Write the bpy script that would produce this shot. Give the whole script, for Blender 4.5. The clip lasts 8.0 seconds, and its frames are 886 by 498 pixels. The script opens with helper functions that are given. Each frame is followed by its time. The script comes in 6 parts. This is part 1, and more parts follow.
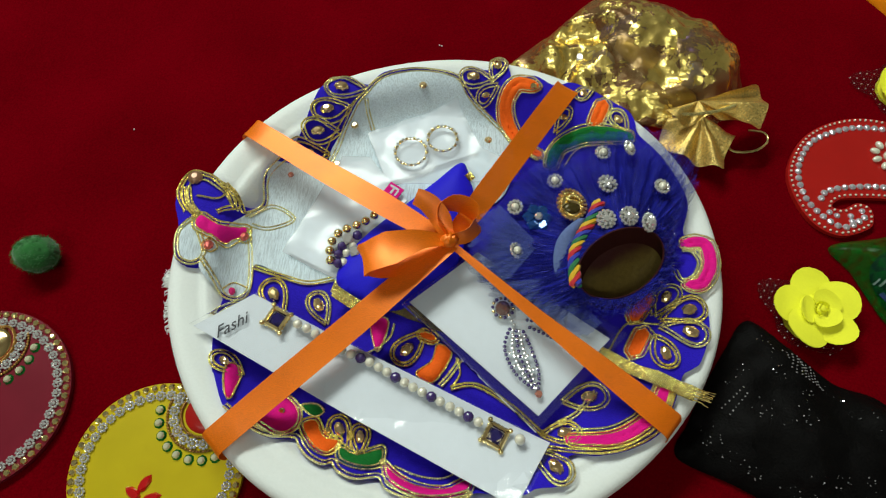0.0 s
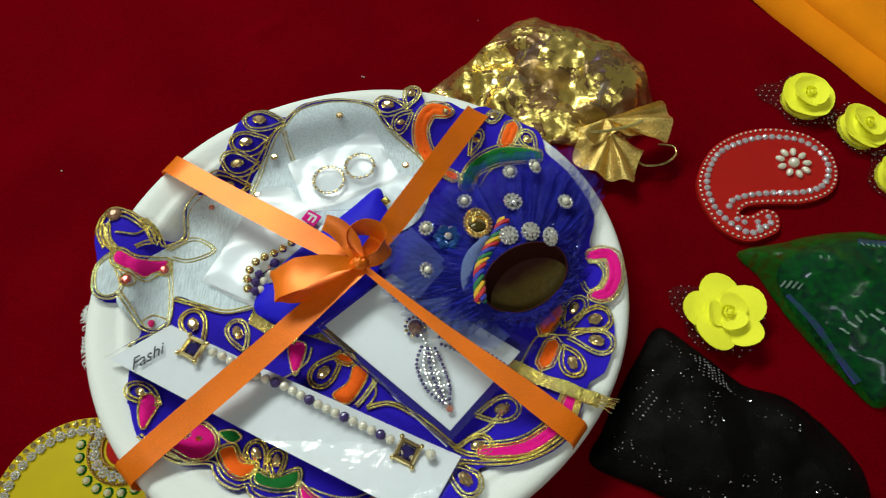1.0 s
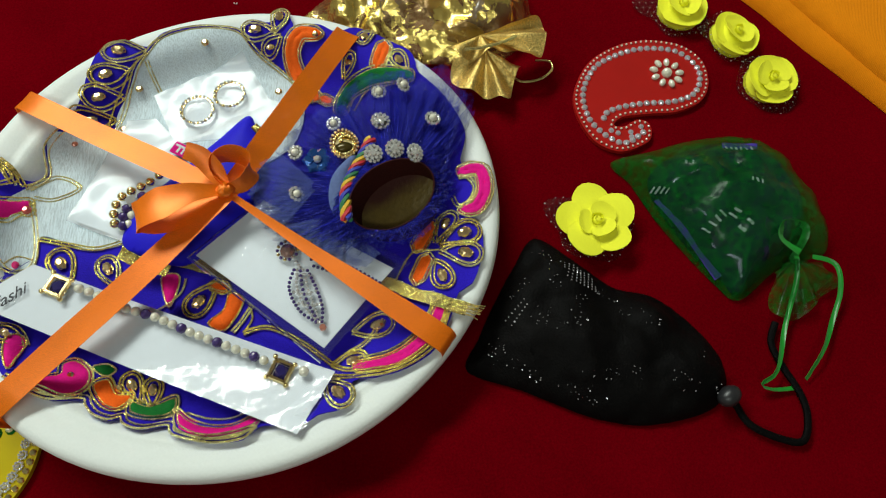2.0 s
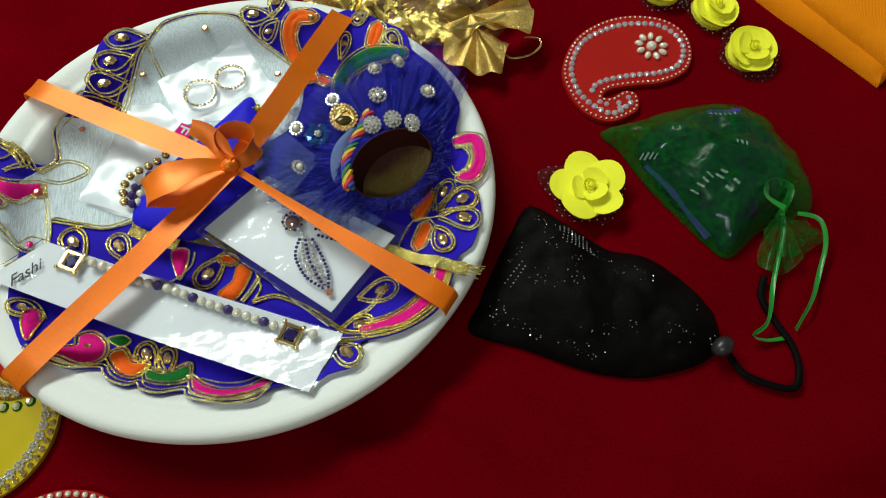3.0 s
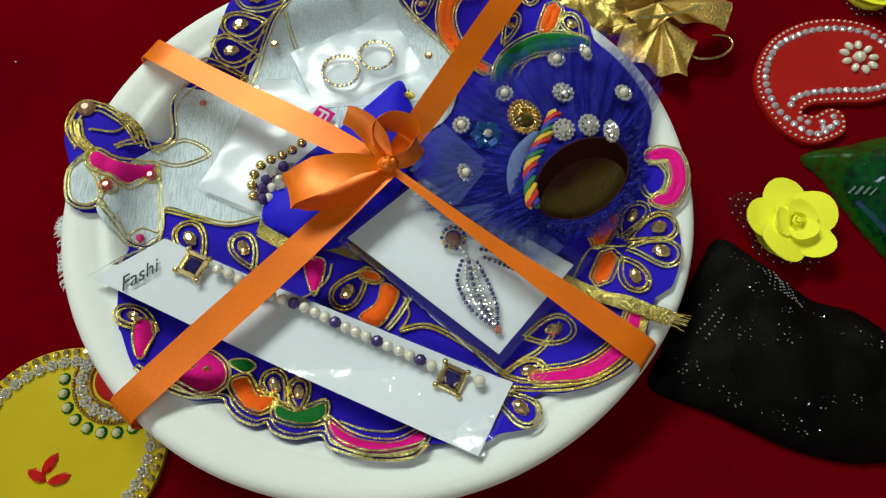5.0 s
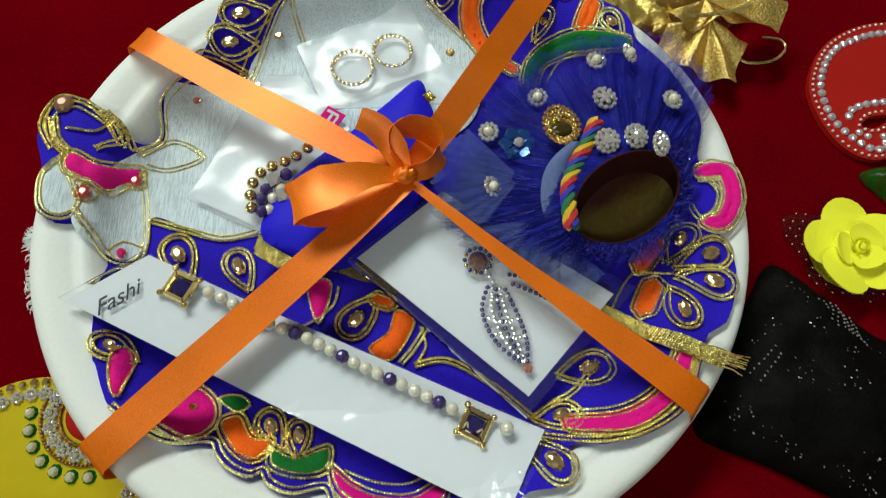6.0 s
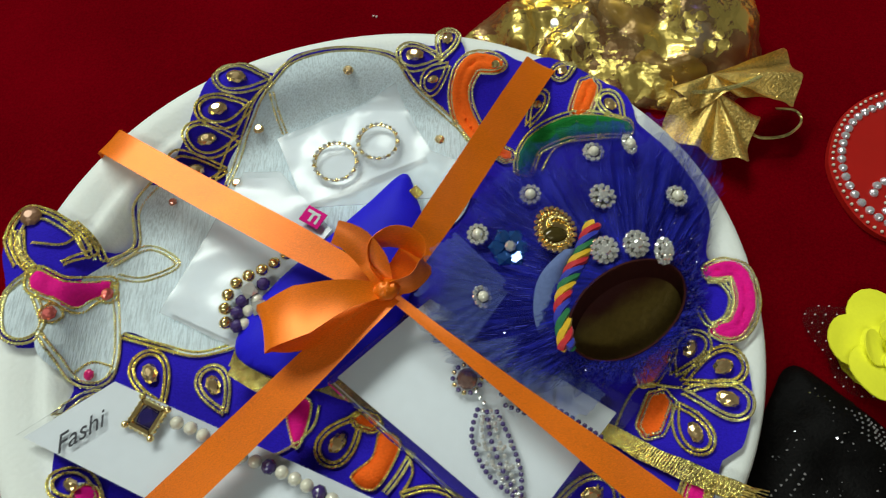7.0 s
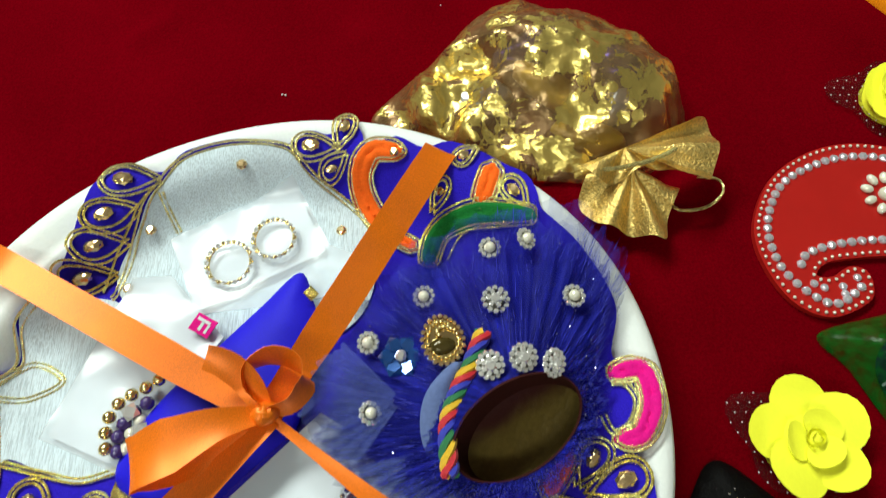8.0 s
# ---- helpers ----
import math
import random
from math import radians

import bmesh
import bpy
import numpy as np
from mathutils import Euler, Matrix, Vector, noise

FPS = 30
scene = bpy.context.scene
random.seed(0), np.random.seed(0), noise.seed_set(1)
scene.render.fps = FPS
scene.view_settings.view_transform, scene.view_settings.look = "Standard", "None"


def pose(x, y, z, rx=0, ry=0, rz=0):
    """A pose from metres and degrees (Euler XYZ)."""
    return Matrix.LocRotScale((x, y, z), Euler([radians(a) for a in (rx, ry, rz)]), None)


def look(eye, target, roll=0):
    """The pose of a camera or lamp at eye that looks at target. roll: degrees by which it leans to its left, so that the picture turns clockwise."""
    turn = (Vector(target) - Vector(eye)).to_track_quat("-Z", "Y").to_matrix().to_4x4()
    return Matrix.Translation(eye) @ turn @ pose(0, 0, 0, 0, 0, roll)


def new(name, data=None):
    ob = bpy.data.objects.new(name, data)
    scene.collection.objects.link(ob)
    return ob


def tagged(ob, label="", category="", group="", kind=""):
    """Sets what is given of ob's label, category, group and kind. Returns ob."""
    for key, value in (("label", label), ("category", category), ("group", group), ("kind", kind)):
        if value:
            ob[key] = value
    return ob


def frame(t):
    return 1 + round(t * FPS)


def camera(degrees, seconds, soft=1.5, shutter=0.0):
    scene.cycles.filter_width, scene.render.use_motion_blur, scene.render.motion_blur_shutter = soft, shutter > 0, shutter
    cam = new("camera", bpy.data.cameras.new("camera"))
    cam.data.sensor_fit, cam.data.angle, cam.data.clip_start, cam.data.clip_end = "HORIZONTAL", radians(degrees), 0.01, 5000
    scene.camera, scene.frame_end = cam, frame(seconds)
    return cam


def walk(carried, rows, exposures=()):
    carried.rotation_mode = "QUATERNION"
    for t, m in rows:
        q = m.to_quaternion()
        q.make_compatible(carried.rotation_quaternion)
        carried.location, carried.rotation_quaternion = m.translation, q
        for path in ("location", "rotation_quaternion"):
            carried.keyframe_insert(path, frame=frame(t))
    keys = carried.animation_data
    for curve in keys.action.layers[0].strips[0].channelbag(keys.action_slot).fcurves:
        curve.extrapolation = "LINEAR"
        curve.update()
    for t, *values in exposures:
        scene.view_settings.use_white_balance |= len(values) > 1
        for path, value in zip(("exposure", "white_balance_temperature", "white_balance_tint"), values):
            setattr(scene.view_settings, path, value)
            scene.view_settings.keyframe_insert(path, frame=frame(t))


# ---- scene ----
# The origin is on the table under the middle of the plate; plan lengths below are in millimetres.
cam = camera(69.8, 8.0, soft=1.1, shutter=0.25)
PATH = [
    (0, (-0.0005, -0.1245, 0.312), (-0.0125, 0.7145, -1.504), 3.4),
    (0.5, (0.0165, -0.1325, 0.316), (0.0125, 0.7815, -1.464), 2.6),
    (1, (0.0385, -0.1295, 0.32), (0.0535, 0.7875, -1.458), 2.2),
    (1.5, (0.0665, -0.1335, 0.32), (0.1535, 0.7405, -1.477), 4.8),
    (2, (0.0805, -0.1445, 0.318), (0.2335, 0.6195, -1.524), 8.2),
    (3.3, (0.0755, -0.1705, 0.321), (0.2445, 0.6175, -1.51), 6.8),
    (3.5, (0.0755, -0.1625, 0.314), (0.2235, 0.5985, -1.529), 6.2),
    (4, (0.0525, -0.1505, 0.304), (0.1775, 0.6255, -1.535), 6.1),
    (4.5, (0.0245, -0.1355, 0.288), (0.0885, 0.6715, -1.541), 3.9),
    (4.7, (0.0165, -0.1305, 0.283), (0.1125, 0.6425, -1.559), 6.8),
    (5.8, (0.0005, -0.1085, 0.248), (0.1285, 0.6055, -1.616), 11.2),
    (6, (0.0005, -0.1035, 0.246), (0.1245, 0.6285, -1.612), 10.9),
    (6.5, (0.0015, -0.0825, 0.24), (0.0735, 0.6965, -1.6), 6.9),
    (7, (0.0135, -0.0645, 0.244), (0.0655, 0.7105, -1.599), 4.5),
    (7.5, (0.0385, -0.0525, 0.248), (0.1085, 0.6885, -1.609), 4.9),
    (8, (0.0555, -0.0285, 0.248), (0.0855, 0.7685, -1.586), 0.5),
]

walk(cam, [(t, look(eye, target, roll)) for t, eye, target, roll in PATH], exposures=[(0.0, 0.10), (2.0, 0.14), (3.5, 0.16), (4.5, 0.08), (6.0, 0.08), (6.5, -0.02), (7.0, 0.02), (7.5, 0.30), (8.0, 0.58)])

from mathutils.geometry import delaunay_2d_cdt

# ---- light ----
world = bpy.data.worlds.new("room_light")
scene.world = world
world.use_nodes = True
world.node_tree.nodes["Background"].inputs[0].default_value = (1.0, 0.97, 0.92, 1)
world.node_tree.nodes["Background"].inputs[1].default_value = 0.08


def area_lamp(name, eye, target, sx, sy, watts, colour):
    la = bpy.data.lights.new(name, "AREA")
    la.shape, la.size, la.size_y, la.energy, la.color = "RECTANGLE", sx, sy, watts, colour
    ob = new(name, la)
    ob.matrix_world = look(eye, target)
    return ob


# key lamp out of view, set on the side the shadows point away from
area_lamp("unseen_lamp", (-0.62, 0.95, 1.35), (0, 0.1, 0), 1.2, 0.3, 24.5, (0.91, 1.0, 0.91))
# fill lamp, added only to lift the dark cloth near the plate
area_lamp("unseen_lamp", (-0.5, -1.2, 1.8), (0, 0, 0), 1.2, 0.3, 9.5, (0.91, 1.0, 0.91))

# ---- small tools ----
MM = 0.001
WORLD = {}
ROT, AX, AY = radians(18), 137.0, 125.0
rnd = random.Random(7)


def ring_radius(x, y):
    """1 on the plate's outer edge."""
    u, v = x * math.cos(ROT) + y * math.sin(ROT), y * math.cos(ROT) - x * math.sin(ROT)
    return math.hypot(u / AX, v / AY)


def ease(a, b, x):
    q = min(1.0, max(0.0, (x - a) / (b - a)))
    return q * q * (3 - 2 * q)


PROFILE = [(0.0, 4.0), (0.72, 4.0), (0.755, 5.0), (0.79, 11.0), (0.825, 19.5), (0.845, 23.5), (0.86, 25.2), (0.872, 25.6), (0.885, 25.2), (0.90, 26.2), (0.94, 28.2), (0.965, 28.8), (0.985, 28.0), (0.997, 25.5), (1.0, 22.5)]


def plate_top(x, y):
    r = ring_radius((x - 1.2) * 1.0, y - 1.0)
    for (a, za), (b, zb) in zip(PROFILE, PROFILE[1:]):
        if r <= b:
            return za + (zb - za) * (r - a) / (b - a)
    return 20.0


def dress_z(x, y):
    """Height of the dress that lies in the plate and over its rim."""
    r = ring_radius(x, y)
    z = 13 + 17 * ease(0.72, 0.92, r) + 7 * ease(60, 110, x) * (1 - ease(0.8, 0.92, r)) + 0.5 * noise.noise((x * 0.06, y * 0.06, 3))
    return max(z, plate_top(x, y) + 2.6)


def spline(pts, step=1.0, closed=False):
    """Points along a smooth curve through pts (2D or 3D)."""
    p = [Vector(q) for q in pts]
    n, out = len(p), []
    for i in range(n if closed else n - 1):
        a, b, c, d = (p[(i + k) % n] if closed else p[min(max(i + k, 0), n - 1)] for k in (-1, 0, 1, 2))
        m = max(2, int((c - b).length / step))
        for k in range(m):
            t = k / m
            out.append(0.5 * (2 * b + (c - a) * t + (2 * a - 5 * b + 4 * c - d) * t * t + (3 * b - a - 3 * c + d) * t ** 3))
    if not closed:
        out.append(p[-1])
    return out


def thing(name, x, y, z, label, category, group="", kind=""):
    ob = new(name)
    ob.empty_display_size = 0.01
    ob.location = (x * MM, y * MM, z * MM)
    WORLD[ob] = Matrix.Translation(ob.location)
    return tagged(ob, label, category, group, kind)


def part(name, bm, material, parent, label="", smooth=True, kind=""):
    me = bpy.data.meshes.new(name)
    bm.normal_update()
    bm.to_mesh(me)
    bm.free()
    me.materials.append(material)
    if smooth:
        me.shade_smooth()
        me.set_sharp_from_angle(angle=radians(55))
    ob = new(name, me)
    WORLD[ob] = Matrix.Identity(4)
    if parent:
        ob.parent = parent
        ob.matrix_parent_inverse = WORLD[parent].inverted()
    return tagged(ob, label, kind=kind)


def put(name, me, m, parent, label=""):
    """One more object on shared mesh data."""
    ob = new(name, me)
    ob.parent = parent
    ob.matrix_parent_inverse = WORLD[parent].inverted()
    ob.matrix_basis = m
    WORLD[ob] = m
    return tagged(ob, label)


def mesh_of(name, bm, material, smooth=False):
    me = bpy.data.meshes.new(name)
    bm.normal_update()
    bm.to_mesh(me)
    bm.free()
    me.materials.append(material)
    if smooth:
        me.shade_smooth()
    return me


def spot(x, y, z, turn=0.0, size=1.0, rx=0.0, ry=0.0):
    return pose(x * MM, y * MM, z * MM, rx, ry, turn) @ Matrix.Scale(size, 4)


def inside(q, poly):
    c, n, x, y = False, len(poly), q[0], q[1]
    for i in range(n):
        a, b = poly[i], poly[i - 1]
        if (a[1] > y) != (b[1] > y) and x < (b[0] - a[0]) * (y - a[1]) / (b[1] - a[1]) + a[0]:
            c = not c
    return c


def edge_gap(q, poly):
    x, y = q[0], q[1]
    return min(math.hypot(x - p[0], y - p[1]) for p in poly)


def filled(outline, z, grid=4.0, thick=0.6, puff=0.0, soft=2.5):
    """A cloth-like piece: the outline (mm) filled with triangles, z(x, y) its upper side; puff makes it a cushion."""
    n = len(outline)
    xs, ys = [p[0] for p in outline], [p[1] for p in outline]
    pts = [Vector((p[0], p[1])) for p in outline]
    x = min(xs) + grid / 2
    while x < max(xs):
        y = min(ys) + grid / 2
        while y < max(ys):
            q = (x + rnd.uniform(-0.15, 0.15) * grid, y + rnd.uniform(-0.15, 0.15) * grid)
            if inside(q, outline) and edge_gap(q, outline) > grid * 0.35:
                pts.append(Vector(q))
            y += grid
        x += grid
    vs, _, fs, *_ = delaunay_2d_cdt(pts, [(i, (i + 1) % n) for i in range(n)], [], 1, 0.01)
    bm = bmesh.new()
    top = []
    for v in vs:
        h = puff * (1 - math.exp(-edge_gap(v, outline) / soft)) if puff else 0
        top.append(bm.verts.new((v.x * MM, v.y * MM, (z(v.x, v.y) + h) * MM)))
    for f in fs:
        bm.faces.new([top[i] for i in f])
    rim = [e for e in bm.edges if e.is_boundary]
    made = bmesh.ops.extrude_edge_only(bm, edges=rim)["geom"]
    for v in (g for g in made if isinstance(g, bmesh.types.BMVert)):
        v.co.z -= thick * MM
    bmesh.ops.recalc_face_normals(bm, faces=bm.faces)
    if sum(f.normal.z * f.calc_area() for f in bm.faces) < 0:
        bmesh.ops.reverse_faces(bm, faces=bm.faces)
    return bm


def add_tube(bm, pts, r, sides=6, closed=False, cap=True, flat=1.0):
    """A round string along 3D points in mm; r a number or one for each point."""
    n = len(pts)
    rings = []
    for i, p in enumerate(pts):
        a = pts[i - 1] if i or closed else pts[0]
        b = pts[(i + 1) % n] if i < n - 1 or closed else pts[-1]
        d = (b - a).normalized() if (b - a).length > 1e-6 else Vector((1, 0, 0))
        side = d.cross(Vector((0, 0, 1)))
        side = side.normalized() if side.length > 1e-4 else Vector((1, 0, 0))
        up = side.cross(d)
        rad = r[i] if isinstance(r, (list, tuple)) else r
        rings.append([bm.verts.new((p + side * math.cos(2 * math.pi * k / sides) * rad + up * math.sin(2 * math.pi * k / sides) * rad * flat) * MM) for k in range(sides)])
    for i in range(n if closed else n - 1):
        a, b = rings[i], rings[(i + 1) % n]
        for k in range(sides):
            bm.faces.new((a[k], a[(k + 1) % sides], b[(k + 1) % sides], b[k]))
    if cap and not closed:
        bm.faces.new(rings[0][::-1])
        bm.faces.new(rings[-1])
    return bm


def add_rope(bm, pts, r, pitch=2.3):
    """Two strands twisted round one another."""
    s, acc = [0.0], 0.0
    for a, b in zip(pts, pts[1:]):
        acc += (b - a).length
        s.append(acc)
    for ph in (0, math.pi):
        line = []
        for i, p in enumerate(pts):
            d = (pts[min(i + 1, len(pts) - 1)] - pts[max(i - 1, 0)])
            side = d.cross(Vector((0, 0, 1)))
            side = side.normalized() if side.length > 1e-4 else Vector((1, 0, 0))
            a = ph + 2 * math.pi * s[i] / pitch
            line.append(p + side * math.cos(a) * r * 0.6 + Vector((0, 0, 1)) * math.sin(a) * r * 0.6)
        add_tube(bm, line, r * 0.55, 4)


def strip(bm, pts, widths, sides, thick=0.25, curl=0.0, seg=4):
    """A ribbon: 3D points, widths and the direction of its width at each point."""
    rows = []
    n = len(pts)
    for i, p in enumerate(pts):
        d = (pts[min(i + 1, n - 1)] - pts[max(i - 1, 0)]).normalized()
        s = sides[i].normalized()
        up = s.cross(d).normalized()
        row = []
        for sgn in (1, -1):
            for k in range(seg + 1):
                u = k / seg * 2 - 1
                row.append(bm.verts.new((p + s * u * widths[i] / 2 + up * (curl * (1 - u * u) + sgn * thick / 2)) * MM))
        rows.append(row)
    m = seg + 1
    for a, b in zip(rows, rows[1:]):
        for k in range(seg):
            bm.faces.new((a[k], a[k + 1], b[k + 1], b[k]))
            bm.faces.new((a[m + k + 1], a[m + k], b[m + k], b[m + k + 1]))
        for k, j in ((0, m), (m + seg, seg)):
            bm.faces.new((a[k], b[k], b[j], a[j]))
    for a in (rows[0], rows[-1]):
        bm.faces.new([a[k] for k in range(m)] + [a[m + k] for k in range(seg, -1, -1)])
    bmesh.ops.recalc_face_normals(bm, faces=bm.faces)
    return bm


def dome(r, h, sides=10, rings=3, base=0.0):
    """A low rounded stone on the plane z = base (mm)."""
    bm = bmesh.new()
    prev = None
    for j in range(rings):
        a = j / rings * math.pi / 2
        row = [bm.verts.new((r * math.cos(a) * math.cos(2 * math.pi * (k + 0.5 * j) / sides) * MM, r * math.cos(a) * math.sin(2 * math.pi * (k + 0.5 * j) / sides) * MM, (base + h * math.sin(a)) * MM)) for k in range(sides)]
        if prev:
            for k in range(sides):
                bm.faces.new((prev[k], prev[(k + 1) % sides], row[k]))
                bm.faces.new((prev[(k + 1) % sides], row[(k + 1) % sides], row[k]))
        prev = row
    bm.faces.new(prev)
    return bm


def ball(r, u=10, v=7):
    bm = bmesh.new()
    bmesh.ops.create_uvsphere(bm, u_segments=u, v_segments=v, radius=r * MM)
    return bm


# ---- materials ----
def material(name, colour, rough=0.6, metal=0.0, grain=400.0, vary=0.15, bump=0.0, big=40.0, sheen=0.0, coat=0.0, spec=0.5, alpha=1.0, trans=0.0):
    """A surface with variation at two scales and a fine relief."""
    m = bpy.data.materials.new(name)
    m.use_nodes = True
    nt = m.node_tree
    b = nt.nodes["Principled BSDF"]
    tc = nt.nodes.new("ShaderNodeTexCoord")
    fine, wide = nt.nodes.new("ShaderNodeTexNoise"), nt.nodes.new("ShaderNodeTexNoise")
    for node, sc in ((fine, grain), (wide, big)):
        node.inputs["Scale"].default_value = sc
        node.inputs["Detail"].default_value = 3
        nt.links.new(tc.outputs["Object"], node.inputs["Vector"])
    add = nt.nodes.new("ShaderNodeMath")
    add.operation = "ADD"
    nt.links.new(fine.outputs["Fac"], add.inputs[0])
    nt.links.new(wide.outputs["Fac"], add.inputs[1])
    mr = nt.nodes.new("ShaderNodeMapRange")
    mr.inputs["From Min"].default_value, mr.inputs["From Max"].default_value = 0.6, 1.4
    mr.inputs["To Min"].default_value, mr.inputs["To Max"].default_value = 1 - vary, 1 + vary
    nt.links.new(add.outputs[0], mr.inputs["Value"])
    mul = nt.nodes.new("ShaderNodeVectorMath")
    mul.operation = "SCALE"
    mul.inputs[0].default_value = colour[:3]
    nt.links.new(mr.outputs[0], mul.inputs["Scale"])
    nt.links.new(mul.outputs[0], b.inputs["Base Color"])
    b.inputs["Roughness"].default_value, b.inputs["Metallic"].default_value = rough, metal
    b.inputs["Sheen Weight"].default_value, b.inputs["Coat Weight"].default_value = sheen, coat
    b.inputs["Specular IOR Level"].default_value = spec
    b.inputs["Alpha"].default_value, b.inputs["Transmission Weight"].default_value = alpha, trans
    if bump:
        bp = nt.nodes.new("ShaderNodeBump")
        bp.inputs["Strength"].default_value, bp.inputs["Distance"].default_value = bump, 0.001
        nt.links.new(fine.outputs["Fac"], bp.inputs["Height"])
        nt.links.new(bp.outputs[0], b.inputs["Normal"])
    return m


def bsdf(m):
    return m.node_tree.nodes["Principled BSDF"]


def woven(m, scale, strength, angle=0.0, dist=0.0004):
    """Adds fine parallel threads to a material's relief."""
    nt = m.node_tree
    tc, mp, wv, bp = (nt.nodes.new("ShaderNode" + k) for k in ("TexCoord", "Mapping", "TexWave", "Bump"))
    mp.inputs["Rotation"].default_value = (0, 0, radians(angle))
    wv.inputs["Scale"].default_value, wv.inputs["Distortion"].default_value, wv.inputs["Detail"].default_value = scale, 3.0, 2
    wv.inputs["Detail Scale"].default_value = 2.0
    nt.links.new(tc.outputs["Object"], mp.inputs[0])
    nt.links.new(mp.outputs[0], wv.inputs[0])
    bp.inputs["Strength"].default_value, bp.inputs["Distance"].default_value = strength, dist
    nt.links.new(wv.outputs["Fac"], bp.inputs["Height"])
    nt.links.new(bp.outputs[0], bsdf(m).inputs["Normal"])
    return m


def stitched(m, angle):
    """Adds rows of long fine stitches: streaks of paler and bluer thread along one way."""
    nt, b = m.node_tree, bsdf(m)
    tc, mp, nz, mr, mul, bp = (nt.nodes.new("ShaderNode" + k) for k in ("TexCoord", "Mapping", "TexNoise", "MapRange", "VectorMath", "Bump"))
    mp.inputs["Rotation"].default_value = (0, 0, radians(angle))
    mp.inputs["Scale"].default_value = (1.0, 0.09, 1.0)
    nz.inputs["Scale"].default_value, nz.inputs["Detail"].default_value = 2100, 2
    nt.links.new(tc.outputs["Object"], mp.inputs[0])
    nt.links.new(mp.outputs[0], nz.inputs["Vector"])
    mr.inputs["From Min"].default_value, mr.inputs["From Max"].default_value = 0.36, 0.58
    mr.inputs["To Min"].default_value, mr.inputs["To Max"].default_value = 0.80, 1.08
    nt.links.new(nz.outputs["Fac"], mr.inputs["Value"])
    old = b.inputs["Base Color"].links[0].from_socket
    mul.operation = "SCALE"
    nt.links.new(old, mul.inputs[0])
    nt.links.new(mr.outputs[0], mul.inputs["Scale"])
    nt.links.new(mul.outputs[0], b.inputs["Base Color"])
    bp.inputs["Strength"].default_value, bp.inputs["Distance"].default_value = 0.4, 0.0005
    nt.links.new(nz.outputs["Fac"], bp.inputs["Height"])
    nt.links.new(bp.outputs[0], b.inputs["Normal"])
    return m


def film_material(name, tint, clear, rough=0.12, bump=0.3, scale=60.0):
    """Thin clear plastic: mostly see-through, with a gloss."""
    m = bpy.data.materials.new(name)
    m.use_nodes = True
    nt = m.node_tree
    nt.nodes.remove(nt.nodes["Principled BSDF"])
    tr, gl, df, m1, m2, lw, tc, nz, bp = (nt.nodes.new("ShaderNode" + k) for k in ("BsdfTransparent", "BsdfGlossy", "BsdfDiffuse", "MixShader", "MixShader", "Fresnel", "TexCoord", "TexNoise", "Bump"))
    tr.inputs[0].default_value = (*tint, 1)
    df.inputs[0].default_value = (*tint, 1)
    gl.inputs["Roughness"].default_value = rough
    nz.inputs["Scale"].default_value, nz.inputs["Detail"].default_value = scale, 2
    nt.links.new(tc.outputs["Object"], nz.inputs["Vector"])
    bp.inputs["Strength"].default_value, bp.inputs["Distance"].default_value = bump, 0.003
    nt.links.new(nz.outputs["Fac"], bp.inputs["Height"])
    nt.links.new(bp.outputs[0], gl.inputs["Normal"])
    nt.links.new(bp.outputs[0], lw.inputs["Normal"])
    lw.inputs["IOR"].default_value = 1.5
    m1.inputs[0].default_value = 1 - clear
    nt.links.new(tr.outputs[0], m1.inputs[1])
    nt.links.new(df.outputs[0], m1.inputs[2])
    nt.links.new(lw.outputs[0], m2.inputs[0])
    nt.links.new(m1.outputs[0], m2.inputs[1])
    nt.links.new(gl.outputs[0], m2.inputs[2])
    nt.links.new(m2.outputs[0], nt.nodes["Material Output"].inputs[0])
    return m


def net_material(name, colour, cover, scale, rough=0.5, sheen=0.5):
    """Sheer net or tulle: colour where the threads are, open between them."""
    m = material(name, colour, rough, grain=900, vary=0.3, sheen=sheen)
    nt = m.node_tree
    tc, nz, mr = (nt.nodes.new("ShaderNode" + k) for k in ("TexCoord", "TexNoise", "MapRange"))
    nz.inputs["Scale"].default_value, nz.inputs["Detail"].default_value = scale, 4
    nt.links.new(tc.outputs["Object"], nz.inputs["Vector"])
    mr.inputs["From Min"].default_value, mr.inputs["From Max"].default_value = 0.35, 0.65
    mr.inputs["To Min"].default_value, mr.inputs["To Max"].default_value = max(0, cover - 0.25), min(1, cover + 0.25)
    nt.links.new(nz.outputs["Fac"], mr.inputs["Value"])
    nt.links.new(mr.outputs[0], bsdf(m).inputs["Alpha"])
    return m


